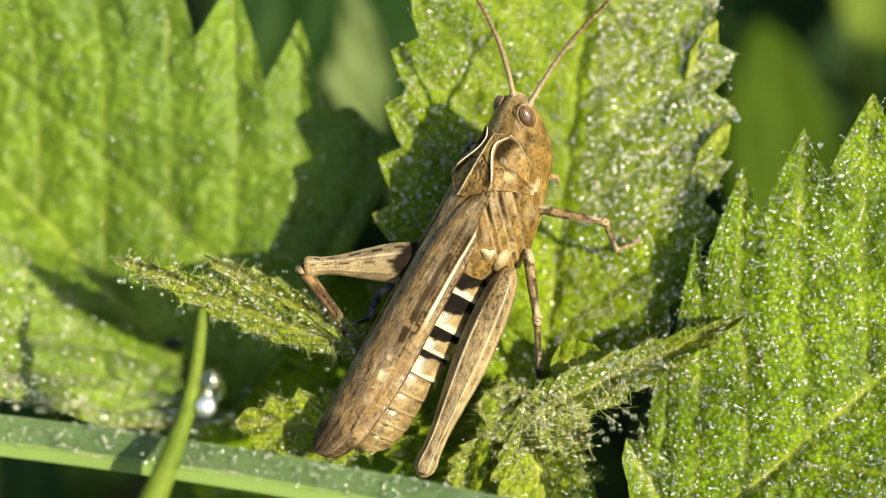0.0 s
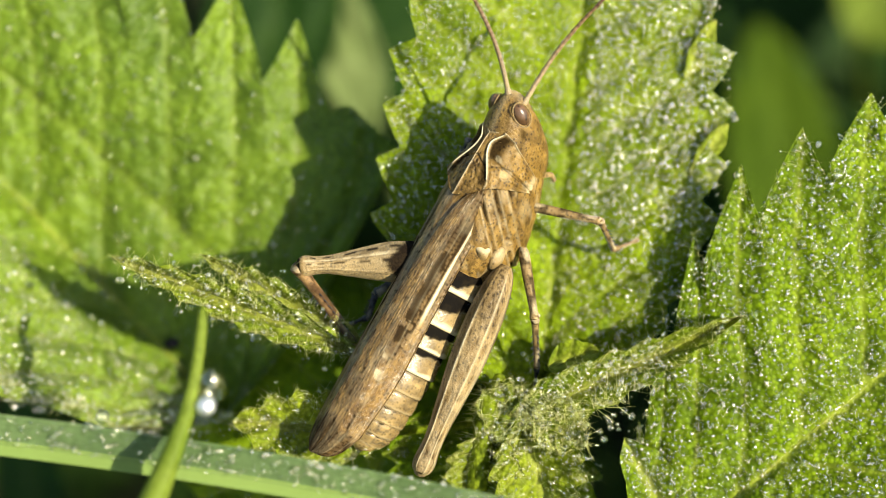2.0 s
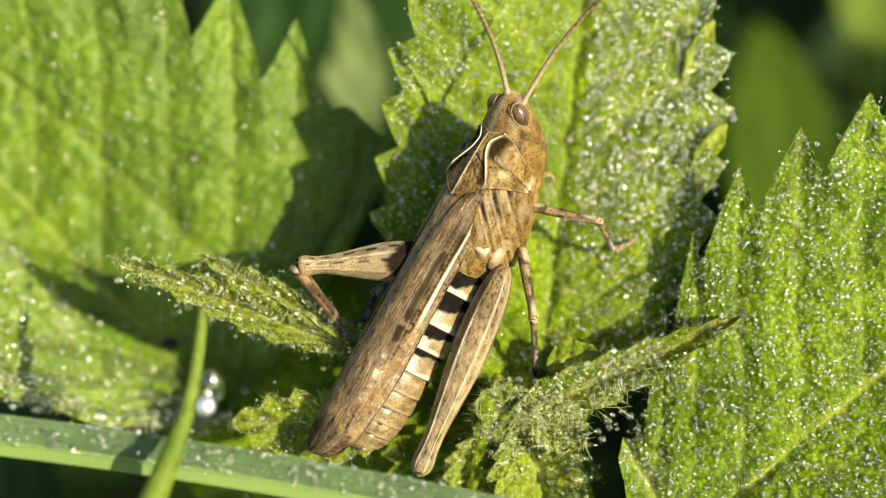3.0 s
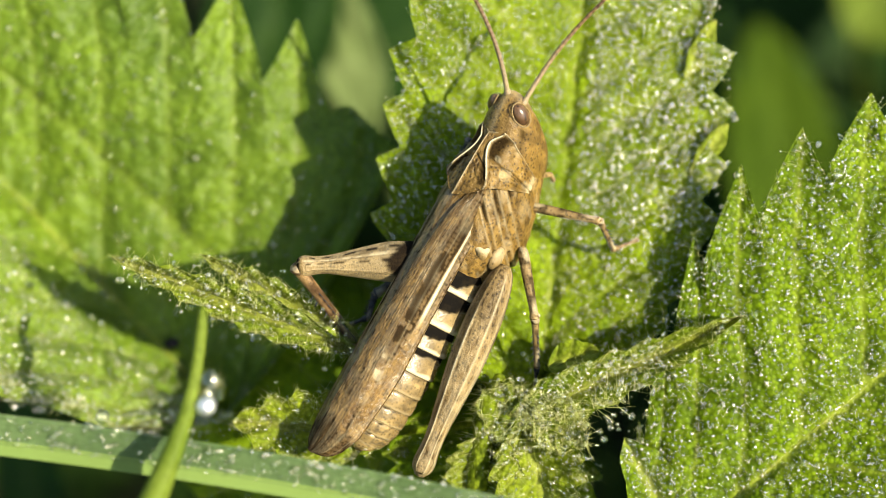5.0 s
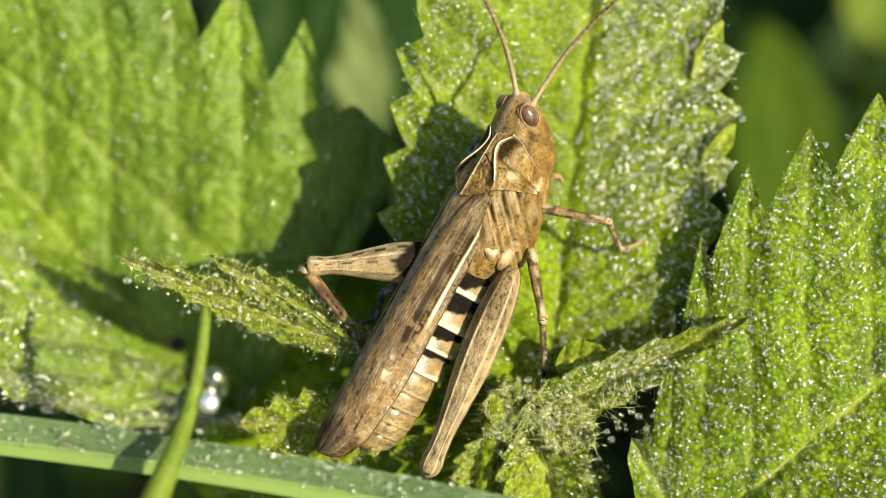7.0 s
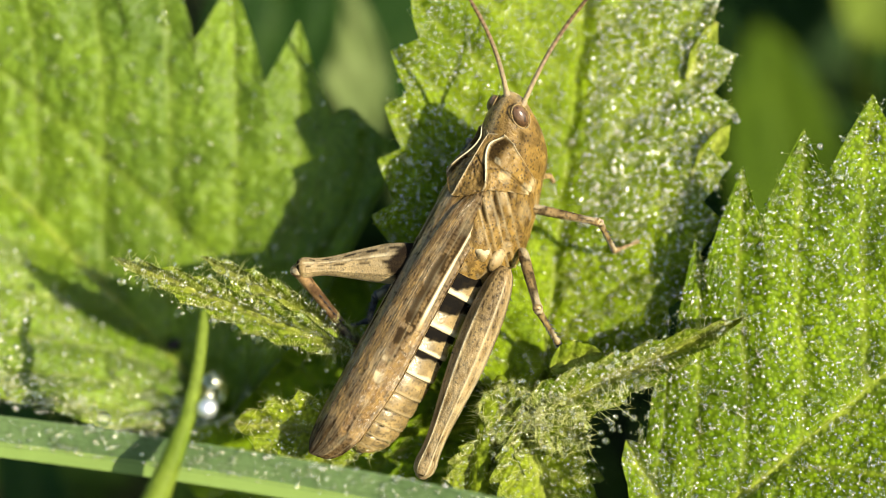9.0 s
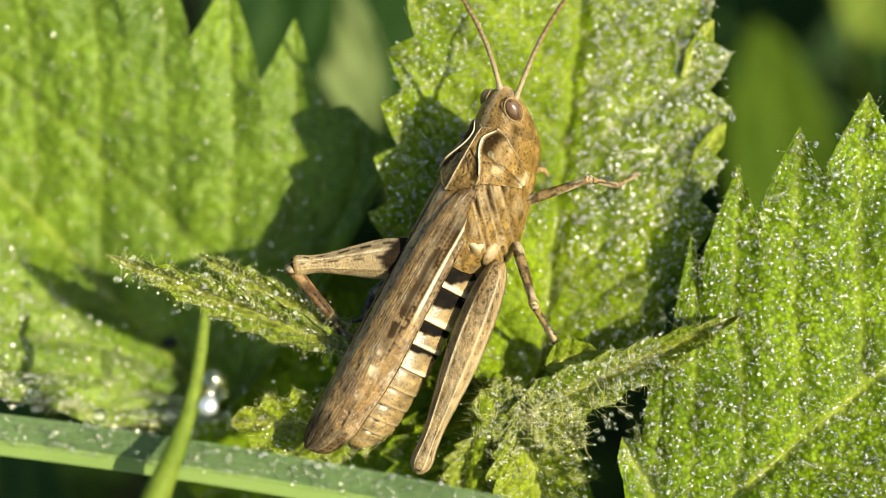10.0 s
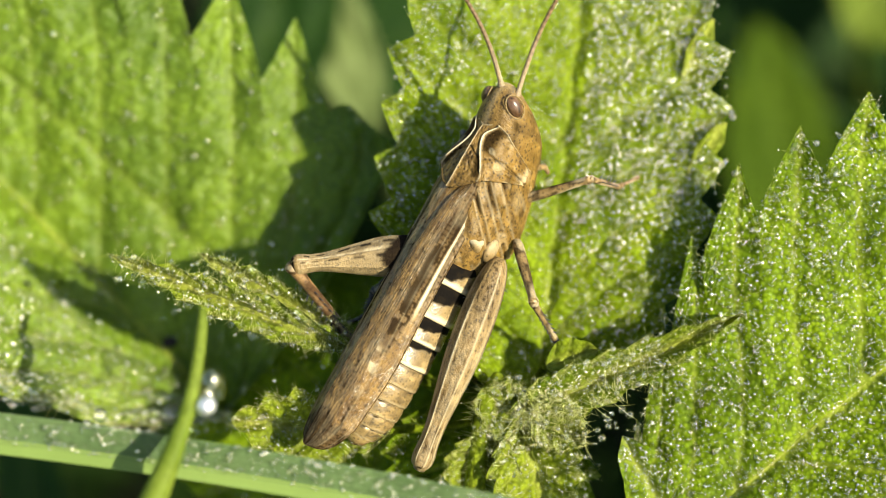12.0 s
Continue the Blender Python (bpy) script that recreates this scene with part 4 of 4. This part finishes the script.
    for i in range(len(edges) - 1):
        y0, y1 = edges[i], edges[i + 1]
        def girth(y):
            return float(np.interp(y, [-342, -326, -298, -220, -100, 0, 80], [27, 38, 47, 53, 54, 56, 58]))
        def tergite_marks(p, ang, along, i=i, y0=y0, y1=y1):
            along = (y0 - p[..., 1]) / (y0 - y1) + 0.10 * (wool(ang * 5 + i, p[..., 1] / 9, 33) - 0.5)
            high = ease(np.sin(ang), -0.75, -0.35)
            reach = (0.0, 0.74, 0.50, 0.46, 0.24, 0.14)[i] if i < 6 else 0.1
            reach = reach * (0.55 + 0.6 * ease(np.sin(ang), -0.2, 0.75)) + 0.10 * (wool(ang * 7, p[..., 1] / 6, 36) - 0.5)
            patch = (1 - ease(along, reach - 0.05, reach + 0.07)) * high * (1.0 if i < 5 else 0.5)
            stain = (0.14 + 0.045 * i) * ease(wool(ang * 6 + i, along * 5, 38), 0.45, 0.75)
            margin = ease(along, 0.84 - 0.05 * np.cos(ang), 0.91) * (1 - 0.5 * ease(along, 0.97, 1.0)) * high
            return {"dark": np.clip(0.98 * patch + stain * (1 - margin), 0, 1), "pale": np.clip(margin * (0.7 if i < 5 else 0.15) + (0.07 if i < 5 else 0.03) * (1 - patch), 0, 1) * (1 - patch)}
        g0, g1, lip = girth(y0), girth(y1), 3 if i < 5 else 1
        st = [(y0 + 6, 0, -8, g0 - 5, g0 * 1.08 - 5, 2.1), (y0 - 4, 0, -8, g0 - 1, g0 * 1.08 - 1, 2.1), ((y0 + y1) / 2, 0, -8, (g0 + g1) / 2 + 1, (g0 + g1) * 0.54 + 1, 2.1),
              (y1 + 3, 0, -8, g1 + lip, g1 * 1.08 + lip, 2.1), (y1 - 1, 0, -8, g1 - 2, g1 * 1.08 - 2, 2.1)]
        part("abdomen_segment", lofted("abdomen_segment", st, ABDOMEN, 44, 72, tergite_marks), BUG, "buff abdomen ring with black and cream band" if i < 5 else "shiny buff abdomen ring")
    part("abdomen_tip", lofted("abdomen_tip", [(-326, 0, -6, 33, 35, 2), (-339, 0, -6, 27, 28, 2), (-349, 2, -6, 17, 17, 2), (-355, 2, -6, 5, 5, 2)], ABDOMEN, 16, 24), BUG, "reddish buff abdomen tip")

    # folded fore wings, roof over the back
    for side in (1, -1):
        nu, nv = 240, 72
        u = np.linspace(0, 1, nu)[:, None] * np.ones((1, nv))
        q = np.linspace(0, 1, nv)[None] * np.ones((nu, 1))
        y = 152 - (537 if side == 1 else 533) * u
        outer = np.interp(y, [-385, -383, -379, -372, -361, -347, -325, -230, -100, 80, 130, 152], [0, 12, 22, 30, 37, 42, 48, 53, 51, 50, 48, 42])
        inner_x = np.interp(y, [-385, -382, -376, -300, 0, 77, 145, 152], [-8, -12, -14, -14, -2, 10, 22, 24]) if side == 1 else np.interp(y, [-381, -370, -345, 0, 152], [0, -5, -8, -16, -24])
        x = inner_x + (outer - inner_x) * q
        fold = ease(q, 0.60, 1.0) * (1.0 if side == 1 else 0.4)
        z = (106 if side == 1 else 101) - 0.006 * x**2 - 34 * fold * np.interp(y, [-385, -325, -200, 152], [0.3, 0.65, 1.0, 1.0]) + 2 * u - 14 * ease(y, 95, 152) * (1 - q)
        wave = 0.02 * np.sin(3 * u + q * 6)
        veins = (0.06, 0.15, 0.24, 0.33, 0.42, 0.50, 0.58, 0.64, 0.75, 0.80, 0.91, 0.96)
        for k, at in enumerate(veins):
            z = z + (1.0, 0.45, 0.7)[k % 3] * (0.3 + 0.7 * ease(y, -330, -60)) * ((0.35 + 0.65 * ease(q, 0.1, 0.5)) if side == 1 else 0.3) * np.exp(-((q - at - wave) / 0.012) ** 2)
        z = z + (wool(y / 11, q * 16, 4 + side) - 0.5) * 1.0 + (wool(y / 60, q * 5, 14 + side) - 0.5) * 1.2
        lines = sum(np.exp(-((q - at - wave - 0.022) / 0.010) ** 2) for at in veins)
        lane = np.floor(q * 15 + 0.3 * np.sin(3 * u))
        step = y / 9 + 0.37 * lane + 0.7 * wool(y / 30, lane, 3)
        veinlets = np.exp(-((step - np.floor(step) - 0.5) / 0.15) ** 2) * ease(wool(y / 40, q * 4, 44), 0.3, 0.6)
        row = np.exp(-((q - 0.695 - 0.012 * np.sin(y / 9)) / 0.055) ** 2)
        spot_row = ease(wool(y / 15 + 0.5, q * 1.2, 8), 0.44, 0.56) * row * ease(y, -290, -230)
        faint = ease(wool(y / 13, q * 3, 18), 0.55, 0.68) * np.exp(-((q - 0.40) / 0.06) ** 2) * 0.35
        speck = ease(wool(y / 5, q * 22, 31), 0.68, 0.82) * 0.45
        lanes = 0.46 * ease(q, 0.59, 0.64) * (1 - ease(q, 0.80, 0.84)) * ease(y, -240, -120) + 0.30 * (1 - ease(q, 0.04, 0.2)) + 0.22 * ease(wool(y / 55 + 2, q * 3, 19), 0.5, 0.75)
        border = 0.75 * np.exp(-((q - 0.825) / 0.014) ** 2) * ease(y, -150, -60) + 0.5 * np.exp(-((q - 0.905) / 0.016) ** 2) * ease(y, -140, -50)
        end = 0.66 * ease(-y - 26 * q - 14 * wool(q * 6, u * 2, 9), 294, 318) * (1 - 0.3 * ease(-y, 380, 397))
        dash = 0.6 * np.exp(-((q - 0.74 - 0.02 * np.sin(y / 14)) / 0.03) ** 2) * ease(wool(y / 22, q, 48), 0.4, 0.6) * (y < -190)
        dark = np.clip(1.0 * spot_row + 0.12 * lines * ease(y, -330, -100) + 0.22 * veinlets + faint + speck + lanes + border + end + dash, 0, 0.92)
        crest = sum(np.exp(-((q - at - wave) / 0.010) ** 2) for at in veins[::2])
        stripe = np.exp(-((q - 0.865) / (0.010 + 0.012 * ease(-y, -60, 90))) ** 2) * ease(y, -125, -70) * (1 - ease(y, 86, 108))
        blaze = 0.5 * np.exp(-(((y + 200) / 26) ** 2 + ((q - 0.66 + (y + 200) / 500) / 0.07) ** 2)) * ease(wool(y / 10, q * 9, 12), 0.3, 0.6)
        # The pale lane at 0.47 paints the wing's shine into its lighter brown.
        pale = (1 - 0.8 * spot_row) * (0.09 * crest + 0.95 * stripe + blaze + 0.06 * ease(wool(y / 26, q * 7, 12), 0.5, 0.75) + 0.07 * np.exp(-((q - 0.47) / 0.06) ** 2))
        top = np.stack([x * side, y, z], -1)
        low = top - np.array((0, 0, 2.6))
        pts = np.concatenate([top.reshape(-1, 3), low.reshape(-1, 3)]) * K
        f, n = quads(nu, nv), nu * nv
        rim = np.concatenate([np.arange(nv), np.arange(1, nu) * nv + nv - 1, (nu - 1) * nv + np.arange(nv - 2, -1, -1), np.arange(nu - 2, 0, -1) * nv])
        nxt = np.roll(rim, -1)
        faces = np.concatenate([f, f[:, ::-1] + n, np.stack([rim, nxt, nxt + n, rim + n], -1)])
        part("fore_wing", mesh_of("fore_wing", pts, faces, TEGMEN, {"dark": np.tile(dark.ravel(), 2), "pale": np.tile(np.clip(pale, 0, 1).ravel(), 2)}), BUG,
             "long brown ribbed fore wing with a cream stripe" if side == 1 else "long brown ribbed fore wing")
    # wing hinge plate and cream joint above the hind leg
    v, f = BALLS[3]
    hinge = part("hip_plate", mesh_of("hip_plate", v * np.array((12, 18, 21)) * (1 + 0.6 * (wool(v[:, 1] * 2 + 7, v[:, 2] * 2, 3) - 0.5)[:, None]) * K, f, LEG,
                                     {"dark": 0.6 * ease(v[:, 2], 0.6, 0.85), "pale": 0.55 * ease(v[:, 1], -0.5, 0.3) * (1 - 0.6 * ease(wool(v[:, 1] * 3, v[:, 2] * 3, 5), 0.45, 0.7))}), BUG, "cream hip plate")
    hinge.matrix_basis = Matrix.Translation(inner(853, 446, 108))
    plate = part("hip_plate", mesh_of("hip_plate", v * np.array((10, 22, 15)) * K, f, LEG, {"dark": np.zeros(len(v)), "pale": 0.2 * ease(v[:, 1], -0.5, 0.3)}), BUG, "buff hip plate")
    plate.matrix_basis = Matrix.Translation(inner(878, 458, 92))


build_body()

LEG_PIECES = []


def limb(name, stations, material, joint, label, marks=None, shape=None, sides=20, rings=40):
    """A leg piece along its own y axis, to be posed between two joints."""
    ob = part(name, lofted(name, stations, material, rings, sides, marks, shape), BUG, label)
    LEG_PIECES.append((ob, joint))
    return ob


def spines(ob, length, count, size, width):
    """Two rows of short dark spines along a shin."""
    rng = np.random.default_rng(3)
    roots, tips = [], []
    for i in range(count):
        for sg in (1, -1):
            y = length * (0.3 + 0.62 * i / count)
            roots.append((sg * width * 0.6, y, width * 0.6))
            tips.append((sg * (width * 0.6 + size * 0.6), y + size * 0.5, width * 0.6 + size * 0.7))
    me = hairs_mesh("spines", np.array(roots) * K, np.array(tips) * K, 1.6 * K, LEG_DARK_SHADE)
    tagged(part("spines", me, ob, "short dark spines"), kind="stuff")


def fringe(ob, length, fat, deep, count, seed):
    """Short dark bristles on a thigh."""
    rng = np.random.default_rng(seed)
    y = rng.uniform(0.06, 0.95, count)
    wide = np.interp(y, [0, 0.16, 0.32, 0.52, 0.72, 0.87, 1], [0.6, 0.97, 1.0, 0.78, 0.44, 0.33, 0.4])
    g = rng.uniform(0, 2 * np.pi, count)
    root = np.stack([np.cos(g) * fat * wide, y * length, np.sin(g) * deep * wide], -1)
    out = np.stack([np.cos(g), rng.uniform(0.2, 0.9, count), np.sin(g)], -1)
    me = hairs_mesh("bristles", root * K, (root + out * rng.uniform(4, 10, (count, 1))) * K, 0.7 * K, LEG_DARK_SHADE)
    tagged(part("bristles", me, ob, "fine dark bristles"), kind="stuff")


def hind_marks(p, ang, along):
    up = ease(np.sin(ang), 0.3, 0.42) * ease(np.cos(ang), -0.9, -0.6)
    keel = np.exp(-((ang - 1.0) / 0.05) ** 2) * ease(along, 0.2, 0.35) * (1 - ease(along, 0.80, 0.92))
    keel2 = np.exp(-((ang - 1.9) / 0.06) ** 2) * ease(along, 0.05, 0.15)
    knee = np.exp(-(((along - 0.93) / 0.022) ** 2)) * np.exp(-((ang - 1.6) / 0.35) ** 2) * 0.8
    # Shadow along the thigh's back edge, painted as a narrow dark band.
    edge_shade = ease(-np.cos(ang), 0.86, 0.96) * 0.85
    mott = ease(wool(along * 30, ang * 5, 2), 0.52, 0.7)
    dots = ease(wool(along * 80, ang * 11, 7), 0.62, 0.74) * ease(ang, 1.02, 1.15) * (1 - ease(ang, 2.2, 2.5)) * (along < 0.9)
    bone = along * 26 - np.abs(ang - 0.62) * 2.6
    chevron = np.exp(-((bone - np.floor(bone) - 0.5) / 0.17) ** 2) * ease(ang, 0.15, 0.28) * (1 - ease(ang, 0.88, 0.98)) * ease(along, 0.06, 0.12) * (1 - ease(along, 0.66, 0.78))
    return {"dark": np.clip((0.02 + 0.08 * mott) * up + 0.08 * mott + 0.55 * dots + 0.30 * chevron + knee + edge_shade - keel - keel2 * 0.3, 0, 1),
            "pale": np.clip(0.75 * keel + 0.3 * keel2 + 0.16 * (1 - up) * (1 - edge_shade) + 0.12 * ease(along, 0.2, 0.5) * (1 - mott), 0, 1)}


def far_marks(p, ang, along):
    blot = ease(wool(along * 34, ang * 7, 6), 0.58, 0.7)
    dashes = sum(np.exp(-((ang - at) / 0.10) ** 2) * (np.sin(along * 60 + at * 5) > 0.0) for at in (0.75, 1.35, 2.1))
    base = 1 - ease(along + 0.05 * np.sin(ang * 2), 0.31, 0.35)
    knee = np.exp(-((along - 0.93) / 0.03) ** 2) * 0.4 + 0.6 * ease(along, 0.86, 0.93)
    rim = np.exp(-((ang - 1.7) / 0.06) ** 2) + np.exp(-((ang - 0.45) / 0.06) ** 2)
    return {"dark": np.clip(0.25 * blot * (along < 0.8) + 0.22 * ease(ang, 0.5, 0.6) * (1 - ease(ang, 1.55, 1.68)) * (along < 0.8) + 0.8 * dashes * (along < 0.82) + 0.97 * base + knee - rim * (1 - base), 0, 1),
            "pale": np.clip((0.14 + 0.5 * rim) * (1 - base) * (along < 0.85) * (1 - blot * 0.5) * (1 - 0.9 * np.clip(dashes, 0, 1)), 0, 1)}


def hind_femur(length, fat, deep, waist=0.54):
    shape = ((-0.02, 0.30), (0.02, 0.60), (0.10, 0.84), (0.22, 0.98), (0.36, 1.0), (0.50, 0.5 + 0.75 * waist), (0.64, 0.18 + 1.0 * waist), (0.78, waist), (0.87, waist * 0.98), (0.94, waist * 1.15), (0.985, waist * 0.95), (1.01, 0.12))
    return [(length * y, 0, 0, fat * k, deep * (0.1 + 0.9 * k), 2.3) for y, k in shape]


def ridge(p, ang, along):
    r = p.copy()
    for at in (0.12, 1.0, 1.9, 2.8):
        k = np.exp(-((ang - at) / 0.07) ** 2) * 2.6 * np.sin(np.pi * np.clip(along, 0, 1))
        r[..., 0] += np.cos(ang) * k
        r[..., 2] += np.sin(ang) * k
    return r


def shin(length, r):
    return [(-r * 0.6, 0, 0, r * 0.5, r * 0.5, 2), (0, 0, 0, r * 1.25, r * 1.25, 2), (length * 0.1, 0, 0, r * 1.0, r * 1.0, 2), (length * 0.5, 0, 0, r * 0.85, r * 0.85, 2),
            (length * 0.9, 0, 0, r * 0.85, r * 0.85, 2), (length * 0.98, 0, 0, r, r, 2), (length, 0, 0, r * 0.5, r * 0.5, 2)]


def thigh(length, r):
    return [(-4, 0, 0, r * 0.6, r * 0.6, 2), (length * 0.08, 0, 0, r, r, 2.2), (length * 0.45, 0, 0, r * 0.95, r * 0.95, 2.2), (length * 0.85, 0, 0, r * 0.75, r * 0.75, 2.1),
            (length * 0.97, 0, 0, r * 0.95, r * 0.95, 2), (length * 1.02, 0, 0, r * 0.4, r * 0.4, 2)]


def foot_shape(p, ang, along):
    r = p.copy()
    lump = 1 + 0.22 * np.cos(along * 6 * np.pi)
    r[..., 0] *= lump
    r[..., 2] *= lump
    return r


def band_marks(p, ang, along):
    return {"dark": 0.75 * ease(wool(along * 15, ang * 1.6, 5), 0.5, 0.62), "pale": 0.3 * ease(wool(along * 9, ang, 15), 0.5, 0.7)}


# joints at rest, stage points; a later stance follows where the insect steps
JOINTS = {}
JOINTS["near_hind"] = [(0, (893, 478, 88), (742, 838, 72), (830, 640, 20), (842, 662, -30))]
JOINTS["far_hind"] = [(0, (777, 459, 66), (525, 472, 88), (640, 622, -10), (680, 655, -40))]
JOINTS["near_fore"] = [(0, (940, 366, 45), (1062, 392, 62), (1086, 442, -20), (1130, 424, -45)), (9.0, (936, 366, 45), (1062, 392, 62), (1084, 442, -20), (1126, 424, -45)),
                  (9.1, (936, 366, 45), (1040, 350, 117), (1060, 409, 30), (1106, 397, 10)), (9.2, (936, 364, 45), (1030, 313, 112), (1056, 352, 16), (1092, 347, -10)),
                  (9.3, (936, 362, 45), (1028, 290, 90), (1104, 273, 17), (1134, 248, 0)), (9.4, (936, 360, 45), (1024, 286, 90), (1096, 273, 17), (1126, 245, 0)),
                  (9.6, (936, 360, 45), (1044, 317, 90), (1102, 319, 0), (1148, 302, -30)), (9.8, (936, 355, 45), (1051, 317, 85), (1101, 331, -8), (1142, 303, -40)),
                  (12, (936, 350, 45), (1048, 320, 85), (1102, 335, -8), (1140, 312, -40))]
JOINTS["near_mid"] = [(0, (925, 442, 60), (946, 566, 85), (949, 650, 20), (947, 692, 0)), (7.3, (925, 442, 60), (946, 566, 85), (949, 650, 20), (947, 692, 0)),
                 (7.9, (922, 442, 60), (952, 540, 110), (985, 610, 60), (995, 660, 50)), (8.5, (920, 438, 60), (935, 494, 95), (990, 615, 30), (1020, 655, 10)),
                 (12, (920, 434, 60), (935, 494, 95), (990, 612, 30), (1020, 655, 10))]
JOINTS["far_mid"] = [(0, (740, 470, 20), (664, 520, -10), (650, 562, -20), (612, 577, -30))]
JOINTS["far_fore"] = [(0, (850, 290, 0), (828, 248, 10), (815, 290, -40), (808, 300, -50))]


def build_legs():
    def span(key, i):
        j = JOINTS[key][0]
        return (inner(*j[i]) - inner(*j[i + 1])).length / K

    n = span("near_hind", 1)
    limb("hind_femur", hind_femur(n, 31, 35), LEG, ("near_hind", 0, (0.55, 0, 0.8)), "thick speckled buff hind thigh", hind_marks, ridge, 80, 80)
    t_ = limb("hind_tibia", shin(span("near_hind", 2), 9), LEG_RED, ("near_hind", 1, (0.5, 0, 0.8)), "folded reddish brown hind shin", band_marks)
    spines(t_, span("near_hind", 2), 9, 14, 9)
    limb("hind_tarsus", shin(span("near_hind", 3), 6), LEG, ("near_hind", 2, (0.5, 0, 0.8)), "small jointed foot", None, foot_shape)
    fringe(LEG_PIECES[0][0], n, 31, 35, 150, 5)
    n = span("far_hind", 1)
    limb("hind_femur", hind_femur(n, 32, 37, 0.43), LEG, ("far_hind", 0, (0.2, 0.4, 0.8)), "buff hind thigh with black and cream marks", far_marks, ridge, 80, 80)
    t_ = limb("hind_tibia", shin(span("far_hind", 2), 11), LEG_RED, ("far_hind", 1, (0, 0, 1)), "bent reddish brown hind shin", band_marks)
    spines(t_, span("far_hind", 2), 9, 14, 11)
    limb("hind_tarsus", shin(span("far_hind", 3), 7), LEG_RED, ("far_hind", 2, (0, 0, 1)), "small jointed foot", None, foot_shape)
    # Both far legs get the bluish dark colour in place of their shadow.
    for key, mat, names, r in (("near_fore", LEG, "fore", 8.5), ("near_mid", LEG, "middle", 9.5), ("far_mid", LEG_DARK_SHADE, "middle", 10), ("far_fore", LEG_DARK_SHADE, "fore", 8)):
        limb(names + "_femur", thigh(span(key, 1), r), mat, (key, 0, (0.3, 0.2, 0.9)), "speckled slender leg", band_marks)
        t_ = limb(names + "_tibia", shin(span(key, 2), r * 0.68), mat, (key, 1, (0.3, 0.2, 0.9)), "thin spiny shin", band_marks)
        spines(t_, span(key, 2), 5, 9, r * 0.68)
        limb(names + "_tarsus", shin(span(key, 3), r * 0.5), LEG_DARK_SHADE if key == "near_mid" else mat, (key, 2, (0.3, 0.2, 0.9)), "jointed foot", band_marks, foot_shape)


build_legs()

# feelers: (seconds, direction point) from their roots
FEELERS = [((899, 166, 128), [(0, (834, -15, 190)), (3, (829, -15, 190)), (7, (836, -15, 190)), (9, (822, -15, 190)), (9.5, (812, -15, 190)), (12, (816, -15, 190))]),
           ((926, 184, 128), [(0, (1078, -5, 170)), (3, (1068, -5, 170)), (7, (1080, -5, 170)), (9, (1040, -8, 170)), (9.5, (1018, -10, 170)), (12, (1002, -12, 170))])]
ANTENNAE = []


def build_feelers():
    for i, (root, aims) in enumerate(FEELERS):
        n = 40
        long = (inner(*aims[0][1]) - inner(*root)).length / K
        pts, rad = [], []
        for j in range(n):
            s = j / (n - 1)
            pts.append(Vector(((10 if i == 0 else 12) * math.sin(math.pi * s) * (-1 if i else 1), long * s, 0)) * K)
            rad.append((4.2 + (1.6 if j < 2 else 0) - 1.2 * s) * (1 + 0.07 * (j % 2)) * K)
        ob = part("antenna", tube("antenna", pts, rad, LEG_RED, 8, {"dark": np.repeat([0.12 + 0.5 * (j % 2) * (0.3 + j / n) for j in range(n)], 8), "pale": np.repeat([0.25 * (1 - j / n) ** 2 for j in range(n)], 8)}),
                  BUG, "thin ringed brown feeler")
        ANTENNAE.append((ob, root, aims))


build_feelers()


def aim(root, tip, hint):
    """A pose at root whose y axis points to tip."""
    y = (tip - root).normalized()
    z = Vector(hint)
    z = (z - y * z.dot(y)).normalized()
    return Matrix.Translation(root) @ Matrix((y.cross(z), y, z)).transposed().to_4x4()


# ---- what moves ----
def motions():
    times = sorted({r[0] for r in SHIFT} | {7.3, 7.9, 8.5, 9.1, 9.2, 9.3, 9.4, 9.6, 9.8, 12.0})
    walk(BUG, [(t, body_at(t)) for t in times])

    def stance(key, i, t):
        rows = JOINTS[key]
        return spot(*[float(np.interp(t, [r[0] for r in rows], [r[i][k] for r in rows])) for k in range(3)])

    for ob, (key, piece, hint) in LEG_PIECES:
        rows = []
        for t in times:
            back = body_at(t).inverted()
            hip = inner(*JOINTS[key][0][1])
            chain = [hip]
            for i in (1, 2, 3):
                full = (inner(*JOINTS[key][0][i]) - inner(*JOINTS[key][0][i + 1])).length
                goal = back @ stance(key, i + 1, t)
                chain.append(chain[-1] + (goal - chain[-1]).normalized() * full)
            rows.append((t, aim(chain[piece], chain[piece + 1], hint)))
        walk(ob, rows)
    for ob, root, aims in ANTENNAE:
        rows = []
        for t in times:
            goal = [float(np.interp(t, [r[0] for r in aims], [r[1][k] for r in aims])) for k in range(3)]
            rows.append((t, aim(inner(*root), body_at(t).inverted() @ spot(*goal), (0, 0, 1))))
        walk(ob, rows)
    # the stem and its drop stir in the air
    stir = [(0, -5.5, -1), (1, -3.5, 0), (2.5, 0, 0), (3.2, 1, 0), (5, -1, 0), (5.5, -5, -2), (6, -6, -2), (6.5, -7.5, -5), (7, -10, -6), (8.8, -3, 0), (9, -2, 0), (9.5, 4.3, 2),
            (10, 7, 1), (10.5, 5.5, 2), (11, 2.5, .5), (11.5, -2, .5), (12, 3.5, 2.5)]
    for ob in (STALK, BIGDROP, SUN_SPOT):
        home = ob.matrix_world.copy()
        walk(ob, [(t, Matrix.Translation((U * x - V * y) * K * 0.92) @ home) for t, x, y in stir])


motions()
